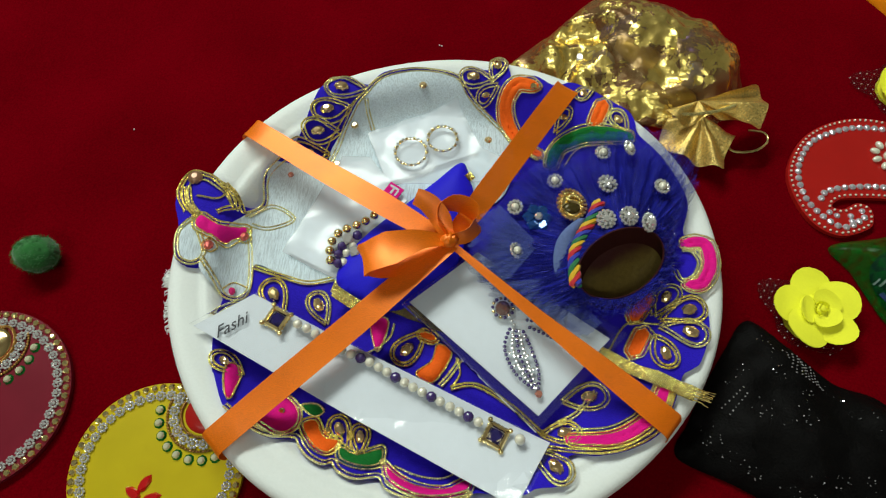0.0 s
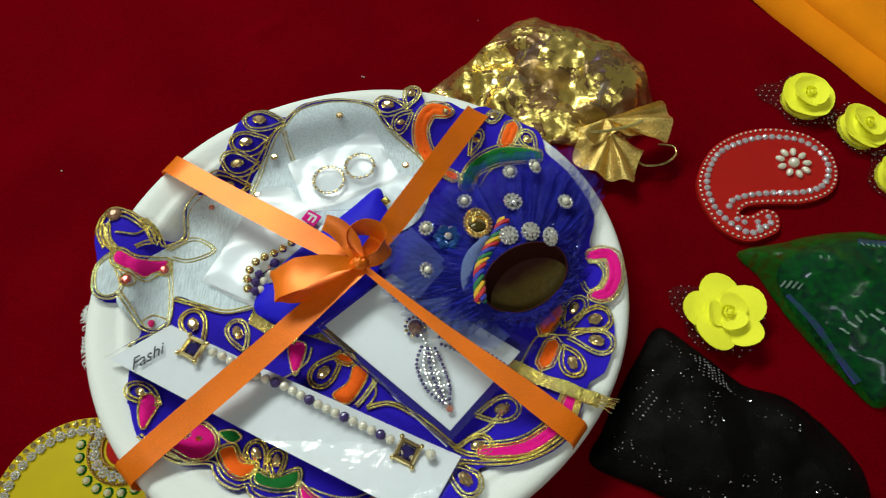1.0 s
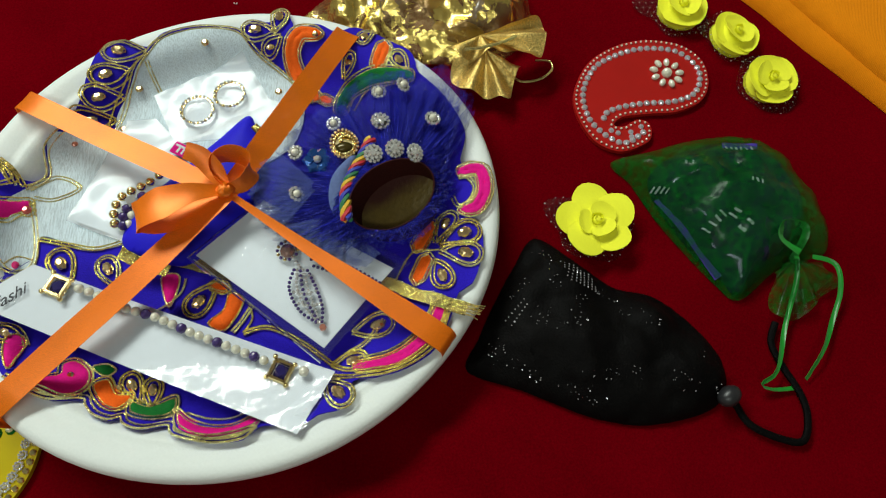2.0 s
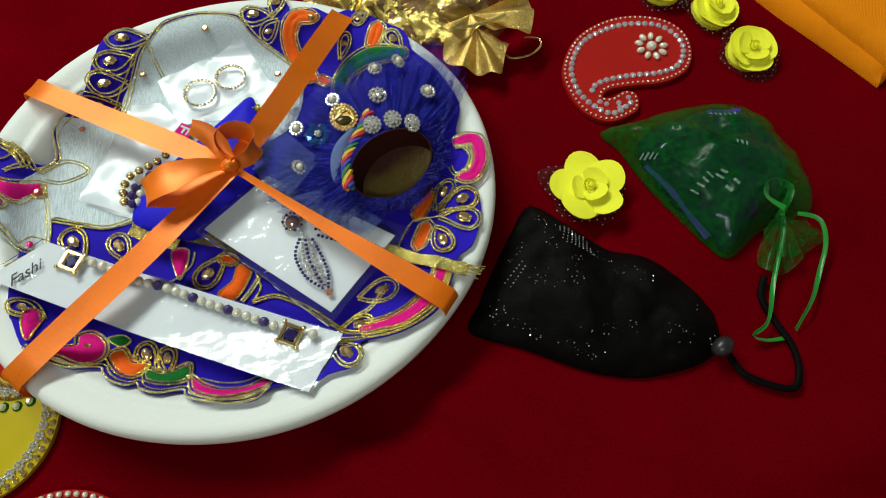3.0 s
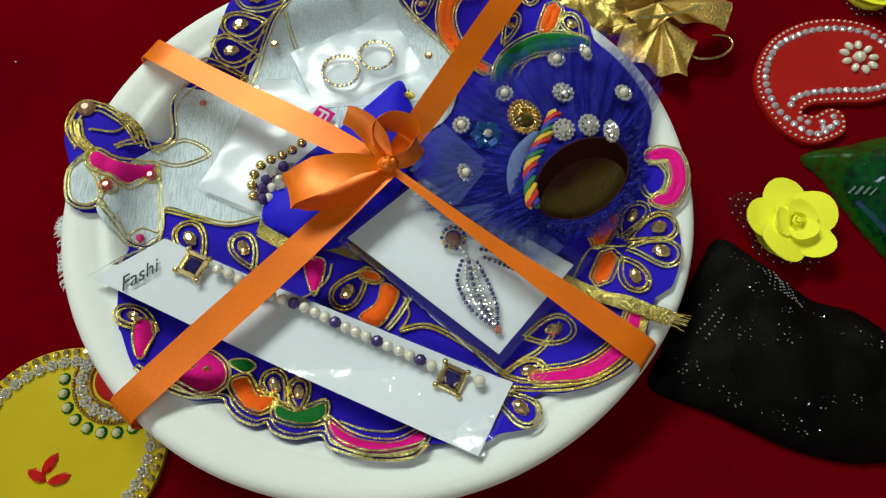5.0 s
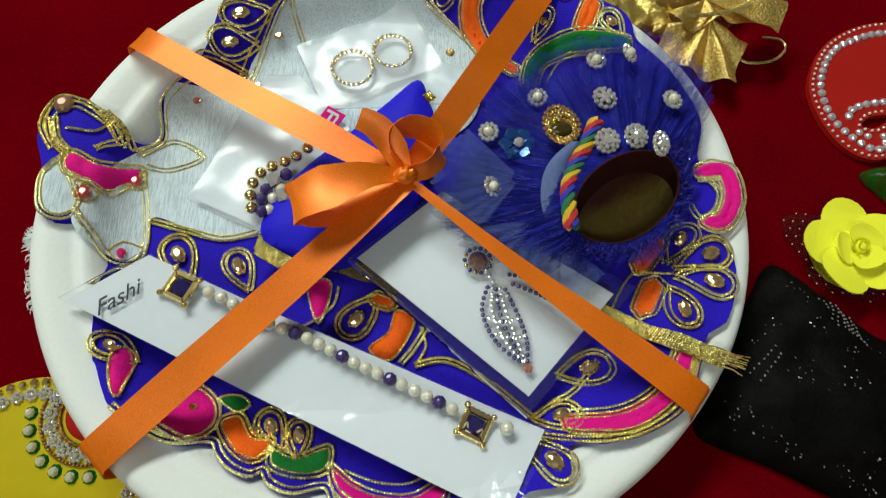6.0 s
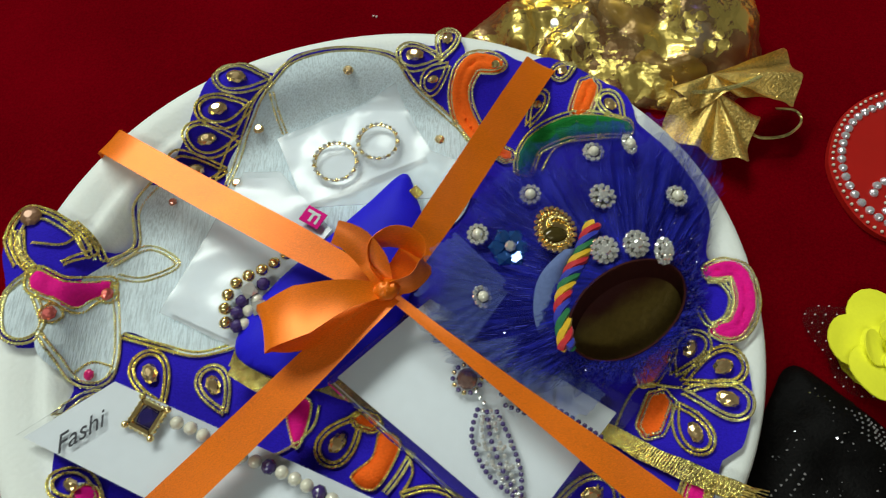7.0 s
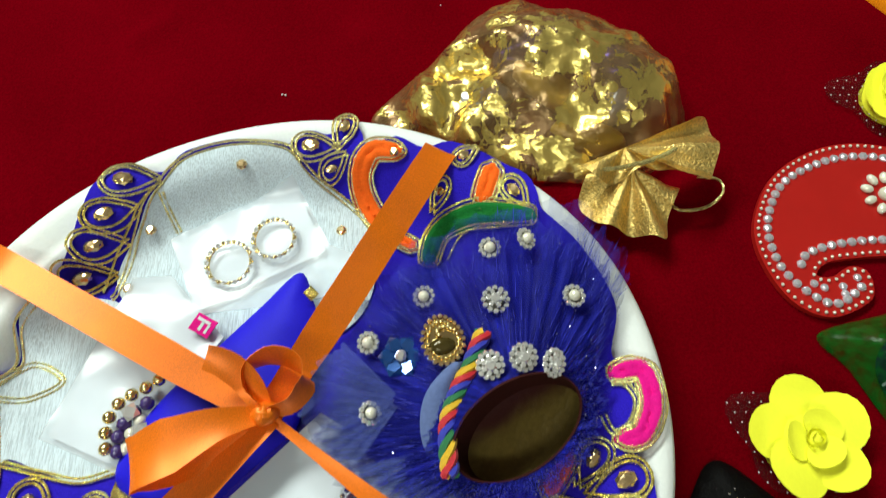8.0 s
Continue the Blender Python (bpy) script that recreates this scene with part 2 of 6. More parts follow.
def tulle_material():
    """Sheer blue tulle whose gathered threads run from the opening outwards."""
    m = material("blue_tulle", (0.007, 0.009, 0.185), 0.6, grain=900, vary=0.35, spec=0.15)
    nt, b = m.node_tree, bsdf(m)
    uv, mp, nz, ma, mc, mul = (nt.nodes.new("ShaderNode" + k) for k in ("UVMap", "Mapping", "TexNoise", "MapRange", "MapRange", "VectorMath"))
    uv.uv_map = "along"
    mp.inputs["Scale"].default_value = (64.0, 2.2, 1.0)
    nz.inputs["Scale"].default_value, nz.inputs["Detail"].default_value, nz.inputs["Roughness"].default_value = 1.0, 5, 0.62
    nt.links.new(uv.outputs[0], mp.inputs[0])
    nt.links.new(mp.outputs[0], nz.inputs["Vector"])
    for node, lo, hi in ((ma, 0.18, 0.74), (mc, 0.45, 2.4)):
        node.inputs["From Min"].default_value, node.inputs["From Max"].default_value = 0.34, 0.68
        node.inputs["To Min"].default_value, node.inputs["To Max"].default_value = lo, hi
        nt.links.new(nz.outputs["Fac"], node.inputs["Value"])
    mul.operation = "SCALE"
    nt.links.new(b.inputs["Base Color"].links[0].from_socket, mul.inputs[0])
    nt.links.new(mc.outputs[0], mul.inputs["Scale"])
    nt.links.new(mul.outputs[0], b.inputs["Base Color"])
    sep, thin, cover = (nt.nodes.new("ShaderNode" + k) for k in ("SeparateXYZ", "MapRange", "Math"))
    thin.inputs["From Min"].default_value, thin.inputs["From Max"].default_value = 0.35, 1.0
    thin.inputs["To Min"].default_value, thin.inputs["To Max"].default_value = 1.0, 0.5
    cover.operation = "MULTIPLY"
    nt.links.new(uv.outputs[0], sep.inputs[0])
    nt.links.new(sep.outputs["Y"], thin.inputs["Value"])
    nt.links.new(ma.outputs[0], cover.inputs[0])
    nt.links.new(thin.outputs[0], cover.inputs[1])
    nt.links.new(cover.outputs[0], b.inputs["Alpha"])
    return m


VELVET = material("red_velvet", (0.125, 0.00016, 0.003), 0.8, grain=900, vary=0.3, big=14, bump=0.25, sheen=0.5, spec=0.0)
bsdf(VELVET).inputs["Sheen Tint"].default_value = (0.9, 0.0, 0.03, 1)
bsdf(VELVET).inputs["Sheen Roughness"].default_value = 0.4
PULP = material("white_plate_pulp", (0.80, 0.83, 0.80), 0.6, grain=700, vary=0.03, big=30, bump=0.15)
BLUE = material("royal_blue_felt", (0.020, 0.007, 0.46), 0.85, grain=1200, vary=0.2, bump=0.3, spec=0.2)
BLUESATIN = material("royal_blue_satin", (0.014, 0.008, 0.62), 0.6, grain=1500, vary=0.1, bump=0.1, spec=0.2)
WHITECLOTH = stitched(material("pale_blue_white_cloth", (0.61, 0.70, 0.755), 0.8, grain=1100, vary=0.10, big=70, spec=0.2), 28)
GOLD = material("gold_thread", (0.97, 0.80, 0.32), 0.25, 0.88, grain=700, vary=0.8, bump=0.3)
SILVERGOLD = material("pale_gold_thread", (0.97, 0.86, 0.48), 0.25, 0.88, grain=700, vary=0.75)
GOLDMETAL = material("gold_metal", (0.93, 0.74, 0.34), 0.16, 1.0, grain=300, vary=0.12)
LACE = woven(material("gold_lace", (0.85, 0.68, 0.22), 0.22, 1.0, grain=650, vary=0.9, bump=0.6), 420, 0.9, 40)
ORANGEPAD = material("orange_felt", (0.90, 0.125, 0.006), 0.8, grain=1200, vary=0.15, bump=0.3, spec=0.2)
PINKPAD = material("hot_pink_felt", (0.74, 0.004, 0.24), 0.8, grain=1200, vary=0.15, bump=0.3, spec=0.2)
GREENPAD = material("green_felt", (0.006, 0.15, 0.022), 0.8, grain=1200, vary=0.25, bump=0.4, spec=0.2)
RIBBON = material("orange_satin", (0.93, 0.195, 0.003), 0.40, 0.28, grain=2400, vary=0.30, bump=0.06, big=28, spec=0.5, alpha=0.92)
CARD = material("white_card", (0.61, 0.64, 0.68), 0.5, grain=300, vary=0.03)
INK = material("dark_ink", (0.02, 0.02, 0.03), 0.6, grain=300, vary=0.05)
FILM = film_material("clear_plastic", (1, 1, 1), 0.985, 0.06, 0.35, 110)
MILKY = film_material("milky_plastic", (0.82, 0.85, 0.88), 0.6, 0.22, 0.55, 30)
WHITESTONE = material("white_stone", (0.95, 0.95, 0.94), 0.12, 0.7, grain=200, vary=0.1)
CRYSTAL = material("crystal_stone", (0.97, 0.97, 0.94), 0.09, 0.72, grain=200, vary=0.1)
AMBER = material("champagne_stone", (0.90, 0.66, 0.34), 0.14, 0.9, grain=200, vary=0.2)
PEARL = material("pearl", (0.80, 0.77, 0.63), 0.12, 0.15, grain=200, vary=0.04, coat=1.0)
VIOLET = material("violet_bead", (0.055, 0.03, 0.15), 0.25, grain=300, vary=0.2, coat=0.3)
NAVYSTONE = material("navy_stone", (0.02, 0.015, 0.10), 0.08, grain=200, vary=0.2, coat=0.5)
REDSTONE = material("red_stone", (0.62, 0.01, 0.012), 0.1, 0.2, grain=200, vary=0.2, coat=0.8)
PINKSTONE = material("pink_stone", (0.65, 0.02, 0.16), 0.15, 0.2, grain=200, vary=0.2, coat=0.8)
PEACHSTONE = material("peach_stone", (0.70, 0.28, 0.20), 0.12, 0.5, grain=200, vary=0.2, coat=0.5)
GREENFOIL = material("green_foil_cup", (0.01, 0.20, 0.03), 0.25, 0.6, grain=300, vary=0.3)
TULLE = tulle_material()
PALETULLE = material("pale_blue_tulle", (0.13, 0.18, 0.50), 0.6, grain=700, vary=0.4, big=90, spec=0.2, alpha=0.24)
FUZZ = material("blue_fibre", (0.03, 0.035, 0.36), 0.6, grain=300, vary=0.4, spec=0.3)
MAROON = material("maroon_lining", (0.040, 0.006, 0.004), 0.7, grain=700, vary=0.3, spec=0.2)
GREYBLUE = material("grey_blue_cloth", (0.11, 0.16, 0.36), 0.8, grain=700, vary=0.2)
TEALSTONE = material("blue_crystal", (0.02, 0.09, 0.33), 0.1, 0.5, grain=300, vary=0.4, coat=0.6)
BLACKNET = material("black_net", (0.0030, 0.0026, 0.0026), 0.6, grain=900, vary=0.6, bump=0.4, spec=0.06)
SEQUIN = material("sequin", (0.6, 0.6, 0.63), 0.2, 0.8, grain=200, vary=0.4)
YELLOWFOAM = material("yellow_foam", (0.94, 0.93, 0.045), 0.85, grain=900, vary=0.03, bump=0.12, spec=0.25)
DARKNET = net_material("dark_net", (0.030, 0.005, 0.005), 0.30, 1400, sheen=0.0)
WHITEDOT = material("white_dot", (0.75, 0.7, 0.66), 0.4, grain=300, vary=0.1)
GREENNET = net_material("green_organza", (0.001, 0.100, 0.009), 0.43, 320, rough=0.25, sheen=0.0)
bsdf(GREENNET).inputs["Specular IOR Level"].default_value = 0.18
GREENRIBBON = material("green_satin_ribbon", (0.010, 0.24, 0.022), 0.32, grain=900, vary=0.25, sheen=0.1)
WRAPPER = material("dark_wrapper", (0.016, 0.014, 0.045), 0.12, 0.35, grain=60, vary=0.8)
PALEPRINT = material("pale_print", (0.55, 0.60, 0.64), 0.4, grain=200, vary=0.05)
ORANGECLOTH = woven(material("orange_cloth", (0.86, 0.25, 0.004), 0.9, grain=1500, vary=0.1, big=30, spec=0.1), 350, 0.4, 20)
YELLOWACRYL = material("yellow_acrylic", (0.52, 0.40, 0.008), 0.25, grain=80, vary=0.05, spec=0.4)
PINKACRYL = material("rose_acrylic", (0.17, 0.012, 0.024), 0.2, grain=80, vary=0.08, spec=0.4)
REDACRYL = material("red_acrylic", (0.40, 0.012, 0.009), 0.3, grain=80, vary=0.05, spec=0.3)
BROWNGLITTER = material("gold_glue", (0.35, 0.18, 0.04), 0.35, 0.6, grain=1500, vary=0.5, bump=0.5)
GREENWOOL = material("green_wool", (0.005, 0.12, 0.012), 0.9, grain=900, vary=0.4, sheen=0.4)
WALLPAINT = material("wall_paint", (0.62, 0.60, 0.56), 0.8, grain=60, vary=0.04)
WOOD = material("floor_tile", (0.30, 0.27, 0.24), 0.5, grain=30, vary=0.1)
BRAIDS = [material("braid_" + n, c, 0.55, grain=900, vary=0.2, sheen=0.2) for n, c in (("red", (0.55, 0.01, 0.02)), ("yellow", (0.75, 0.45, 0.01)), ("green", (0.01, 0.16, 0.05)), ("blue", (0.02, 0.03, 0.40)))]


def foil_cloth():
    """Sheer brown-gold tissue with flakes and round spots of bright gold leaf."""
    m = material("gold_foil_tissue", (0.36, 0.22, 0.085), 0.30, 0.45, grain=500, vary=0.4, big=60)
    nt, b = m.node_tree, bsdf(m)
    tc, nz, where, vor, spots, flakes, both, mix = (nt.nodes.new("ShaderNode" + k) for k in ("TexCoord", "TexNoise", "TexNoise", "TexVoronoi", "Math", "Math", "Math", "MixShader"))
    nz.inputs["Scale"].default_value, nz.inputs["Detail"].default_value, nz.inputs["Roughness"].default_value = 46, 10, 0.72
    nz.inputs["Distortion"].default_value = 0.5
    where.inputs["Scale"].default_value, where.inputs["Detail"].default_value = 24, 2
    vor.inputs["Scale"].default_value = 150
    for node in (nz, where, vor):
        nt.links.new(tc.outputs["Object"], node.inputs["Vector"])
    # spots of leaf where the coarse noise is high, broken flakes elsewhere
    spots.operation, flakes.operation, both.operation = "MULTIPLY_ADD", "GREATER_THAN", "MAXIMUM"
    near, high, spot_on = (nt.nodes.new("ShaderNodeMath") for _ in range(3))
    near.operation, high.operation, spot_on.operation = "LESS_THAN", "GREATER_THAN", "MULTIPLY"
    nt.links.new(vor.outputs["Distance"], near.inputs[0])
    near.inputs[1].default_value = 0.40
    nt.links.new(where.outputs["Fac"], high.inputs[0])
    high.inputs[1].default_value = 0.54
    nt.links.new(near.outputs[0], spot_on.inputs[0])
    nt.links.new(high.outputs[0], spot_on.inputs[1])
    nt.links.new(nz.outputs["Fac"], flakes.inputs[0])
    flakes.inputs[1].default_value = 0.50
    nt.links.new(flakes.outputs[0], both.inputs[0])
    nt.links.new(spot_on.outputs[0], both.inputs[1])
    nt.nodes.remove(spots)
    leaf = nt.nodes.new("ShaderNodeBsdfPrincipled")
    leaf.inputs["Base Color"].default_value = (0.95, 0.72, 0.20, 1)
    leaf.inputs["Metallic"].default_value, leaf.inputs["Roughness"].default_value = 0.92, 0.27
    nz2, bp = nt.nodes.new("ShaderNodeTexNoise"), nt.nodes.new("ShaderNodeBump")
    nz2.inputs["Scale"].default_value, nz2.inputs["Detail"].default_value = 150, 5
    nt.links.new(tc.outputs["Object"], nz2.inputs["Vector"])
    bp.inputs["Strength"].default_value, bp.inputs["Distance"].default_value = 0.6, 0.002
    nt.links.new(nz2.outputs["Fac"], bp.inputs["Height"])
    nt.links.new(bp.outputs[0], leaf.inputs["Normal"])
    nt.links.new(bp.outputs[0], b.inputs["Normal"])
    b.inputs["Alpha"].default_value = 0.5
    nt.links.new(both.outputs[0], mix.inputs[0])
    nt.links.new(b.outputs[0], mix.inputs[1])
    nt.links.new(leaf.outputs[0], mix.inputs[2])
    nt.links.new(mix.outputs[0], nt.nodes["Material Output"].inputs[0])
    return m


PURPLEFOIL = material("purple_foil", (0.07, 0.03, 0.22), 0.25, 0.5, grain=120, vary=0.4, bump=0.4)
YELLOWFOIL = material("yellow_foil", (0.78, 0.46, 0.02), 0.35, 0.3, grain=120, vary=0.3, bump=0.4)
SILVERFOIL = material("silver_foil", (0.62, 0.60, 0.58), 0.3, 0.6, grain=120, vary=0.4, bump=0.4)
FOIL = foil_cloth()
GOLDTISSUE = material("gold_tissue", (0.80, 0.56, 0.17), 0.36, 0.85, grain=900, vary=0.5, bump=0.7)

# ---- the room, closed round the table ----
def slab(name, x0, x1, y0, y1, z0, z1, mat, label, category):
    bm = bmesh.new()
    bmesh.ops.create_cube(bm, size=1, matrix=Matrix.LocRotScale(((x0 + x1) / 2, (y0 + y1) / 2, (z0 + z1) / 2), None, (x1 - x0, y1 - y0, z1 - z0)))
    return tagged(part(name, bm, mat, None, label, smooth=False), label, category, kind="structure")


slab("floor", -2.4, 2.4, -2.2, 2.6, -0.80, -0.75, WOOD, "plain grey tiled floor of the room", "floor")
slab("ceiling", -2.4, 2.4, -2.2, 2.6, 1.95, 2.0, WALLPAINT, "plain white painted ceiling", "ceiling")
slab("wall_north", -2.4, 2.4, 2.6, 2.7, -0.75, 1.95, WALLPAINT, "plain off-white painted wall", "wall")
slab("wall_south", -2.4, 2.4, -2.3, -2.2, -0.75, 1.95, WALLPAINT, "plain off-white painted wall", "wall")
slab("wall_east", 2.4, 2.5, -2.2, 2.6, -0.75, 1.95, WALLPAINT, "plain off-white painted wall", "wall")
slab("wall_west", -2.5, -2.4, -2.2, 2.6, -0.75, 1.95, WALLPAINT, "plain off-white painted wall", "wall")
slab("table", -0.75, 0.95, -0.55, 0.85, -0.75, -0.012, WOOD, "table that stands under the red velvet cloth", "table")


def fold(x, y, px, py, ang, length, width, h):
    u = (x - px) * math.cos(ang) + (y - py) * math.sin(ang)
    v = (y - py) * math.cos(ang) - (x - px) * math.sin(ang)
    return h * math.exp(-(v / width) ** 2) * math.exp(-(u / length) ** 4)


def cloth_z(x, y):
    """The velvet lies flat with a few soft folds in its open parts (mm)."""
    z = 0.3 * noise.noise((x * 0.012, y * 0.012, 0)) - 0.3
    for f in FOLDS:
        z += fold(x, y, *f)
    return z


FOLDS = [(150, -150, radians(-35), 90, 10, 6.0), (185, -135, radians(-28), 80, 8, 4.5), (110, -185, radians(-40), 120, 13, 7.0), (290, -160, radians(10), 70, 14, 5.0),
         (*(-82.0, 202.1), radians(40), 16, 2.6, 3.2), (*(22.5, 194.7), radians(25), 14, 3.2, 2.2), (-160, 40, radians(80), 60, 10, 1.2), (-190, 120, radians(60), 80, 14, 1.5)]
bm = bmesh.new()
nx, ny = 300, 250
vs = [[bm.verts.new(((-760 + 1720 * i / nx) * MM, (-560 + 1420 * j / ny) * MM, cloth_z(-760 + 1720 * i / nx, -560 + 1420 * j / ny) * MM)) for i in range(nx + 1)] for j in range(ny + 1)]
for j in range(ny):
    for i in range(nx):
        bm.faces.new((vs[j][i], vs[j][i + 1], vs[j + 1][i + 1], vs[j + 1][i]))
border = [e for e in bm.edges if e.is_boundary]
for v in (g for g in bmesh.ops.extrude_edge_only(bm, edges=border)["geom"] if isinstance(g, bmesh.types.BMVert)):
    v.co.z -= 0.35
tagged(part("tablecloth", bm, VELVET, None), "dark red velvet cloth with soft folds over the table", "tablecloth", kind="structure")

# ---- the plate ----
def plate():
    t = thing("paper_plate", 0, 0, 0, "white moulded paper plate with a broad rim, lying on red velvet", "plate")
    prof = PROFILE
    lower = [(r - 0.008 if r > 0.02 else r, z - 1.6) for r, z in prof[::-1]]
    bm = bmesh.new()
    n, rings = 144, []
    for r, z in prof + lower:
        ring = []
        for k in range(n):
            a = 2 * math.pi * k / n
            wob = 1 + (0.003 * math.sin(3 * a + 1) + 0.002 * math.sin(7 * a)) * (r > 0.6)
            u, v = AX * 0.992 * r * math.cos(a) * wob, AY * 1.014 * r * math.sin(a) * wob
            ring.append(bm.verts.new(((u * math.cos(ROT) - v * math.sin(ROT) + 1.2) * MM, (u * math.sin(ROT) + v * math.cos(ROT) + 1.0) * MM, (z + 0.5 * math.sin(2 * a + 0.6) * ease(0.7, 1, r)) * MM)))
        rings.append(ring)
    for a, b in zip(rings, rings[1:]):
        for k in range(n):
            bm.faces.new((a[k], b[k], b[(k + 1) % n], a[(k + 1) % n]))
    bmesh.ops.remove_doubles(bm, verts=bm.verts, dist=1e-6)
    bmesh.ops.recalc_face_normals(bm, faces=bm.faces)
    part("dish", bm, PULP, t)
    # torn fibres on the edge
    bm = bmesh.new()
    r2 = random.Random(3)
    for k in range(120):
        a = radians((r2.gauss(187, 0.9) if k < 90 else r2.gauss(194, 2.0)) - 18)
        u, v = AX * math.cos(a) * 0.982, AY * math.sin(a) * 0.998
        p = Vector((u * math.cos(ROT) - v * math.sin(ROT), u * math.sin(ROT) + v * math.cos(ROT), 23 + r2.uniform(-1, 3)))
        out = Vector((p.x, p.y, 0)).normalized()
        w = Vector((-out.y, out.x, 0))
        add_tube(bm, [p - out, p + out * r2.uniform(0.3, 1.2) + w * r2.uniform(-1, 1), p + out * r2.uniform(0.6, 3.2 if k < 90 else 1.6) + w * r2.uniform(-2.2, 2.2)], [0.5, r2.uniform(0.2, 0.4), 0.1], 4)
    part("torn_edge", bm, PULP, t, "frayed fibres on the plate's edge")
    return t


plate()

# ---- the embroidered dress in the plate ----
GEM_DROP = mesh_of("gem_drop", dome(2.3, 2.0, 7, 4), AMBER)
GEM_CLEAR = mesh_of("gem_clear", dome(2.0, 1.3, 8, 3), AMBER)
GEM_GOLD = mesh_of("gem_gold", dome(1.7, 1.4, 8, 3), GOLDMETAL)
ROSY_DROP = mesh_of("rosy_stone", dome(2.2, 1.8, 7, 4), material("rosy_stone", (0.72, 0.16, 0.14), 0.14, 0.7, grain=300, vary=0.4))
BRONZE_DROP = mesh_of("bronze_stone", dome(2.4, 1.6, 9, 4), material("bronze_stone", (0.30, 0.16, 0.09), 0.3, 0.3, grain=300, vary=0.3))
dress = thing("embroidered_dress", 0, 0, 13, "royal blue dress with white panels and gold cord embroidery", "dress")


def on_dress(pts, lift):
    return [Vector((p[0], p[1], dress_z(p[0], p[1]) + lift)) for p in pts]


def cord(pts, closed=False, double=True, r=0.60, lift=0.9, mat=None, gap=1.6):
    line = spline(pts, 0.42, closed)
    if closed:
        line.append(line[0])
    n = len(line)
    bm = bmesh.new()
    for off in ((-gap / 2, gap / 2) if double else (0,)):
        shifted = []
        for i, p in enumerate(line):
            d = line[min(i + 1, n - 1)] - line[max(i - 1, 0)]
            nrm = Vector((-d.y, d.x)).normalized() if d.length > 1e-6 else Vector((0, 0))
            shifted.append(p + nrm * off)
        add_rope(bm, on_dress(shifted, lift), r)
    return part("gold_cord", bm, mat or (GOLD if rnd.random() < 0.6 else SILVERGOLD), dress)


def closed_ring(pts, step=2.0):
    return [(p.x, p.y) for p in spline(pts, step, True)]


def gem(me, x, y, size=1.0, lift=0.3, turn=None, long=1.0):
    m = spot(x, y, dress_z(x, y) + lift, rnd.uniform(0, 360) if turn is None else turn, size, rnd.uniform(-9, 9), rnd.uniform(-9, 9))
    return put("stone", me, m @ Matrix.Diagonal((long, 1, 1, 1)), dress)


def drop(pair, width=0.5, me=None):
    """A teardrop of gold cord from its tip to its round end, with a stone in it."""
    a, b = Vector(pair[0]), Vector(pair[1])
    d, L = (b - a).normalized(), (b - a).length
    s = Vector((-d.y, d.x)) * L * width / 2
    pts = []
    for k in range(15):
        t = 2 * math.pi * k / 14
        pts.append(a + d * L * (1 - math.cos(t)) / 2 + s * 1.15 * math.sin(t) * math.sin(t / 2) ** 1.2)
    cord([(p.x, p.y) for p in pts])
    q = a + d * L * 0.62
    gem(me or GEM_DROP, q.x, q.y, min(1.25, L / 15), 0.9, math.degrees(math.atan2(d.y, d.x)), 1.45)


def band(path, w, mat, label, taper=0.55, line=True, lift=0.4, puff=2.0, mid=True):
    """A padded felt patch along a curve, edged with cord."""
    c = spline(path, 1.2)
    n = len(c)
    left, right = [], []
    for i, p in enumerate(c):
        d = (c[min(i + 1, n - 1)] - c[max(i - 1, 0)]).normalized()
        nrm = Vector((-d.y, d.x))
        u = i / (n - 1) * 2 - 1
        h = w / 2 * (taper + (1 - taper) * math.sqrt(max(0, 1 - u ** 4)))
        left.append(p + nrm * h)
        right.append(p - nrm * h)
    d0, d1 = (c[0] - c[1]).normalized(), (c[-1] - c[-2]).normalized()
    out = left + [c[-1] + d1 * w * 0.22] + right[::-1] + [c[0] + d0 * w * 0.22]
    mids = [(p.x, p.y) for p in c[2:-2]] or [(c[0].x, c[0].y)]

    def top(x, y):
        return dress_z(x, y) + lift - (1.5 * math.exp(-(edge_gap((x, y), mids) / 0.8) ** 2) if mid else 0.0)
    part("felt_patch", filled([(p.x, p.y) for p in out], top, 1.15, 1.2, puff, 1.2), mat, dress, label)
    if line:
        cord([(p.x, p.y) for p in out[::max(1, len(out) // 22)]], closed=True, double=True, lift=1.1, gap=1.5)


def pad(pts, mat, label, double=True):
    """A padded felt patch of any outline, edged with cord."""
    out = [(p.x, p.y) for p in spline(pts, 1.2, True)]
    part("felt_patch", filled(out, lambda x, y: dress_z(x, y) + 0.4, 1.7, 1.2, 2.2, 1.4), mat, dress, label)
    cord(pts, closed=True, double=double, lift=1.1)


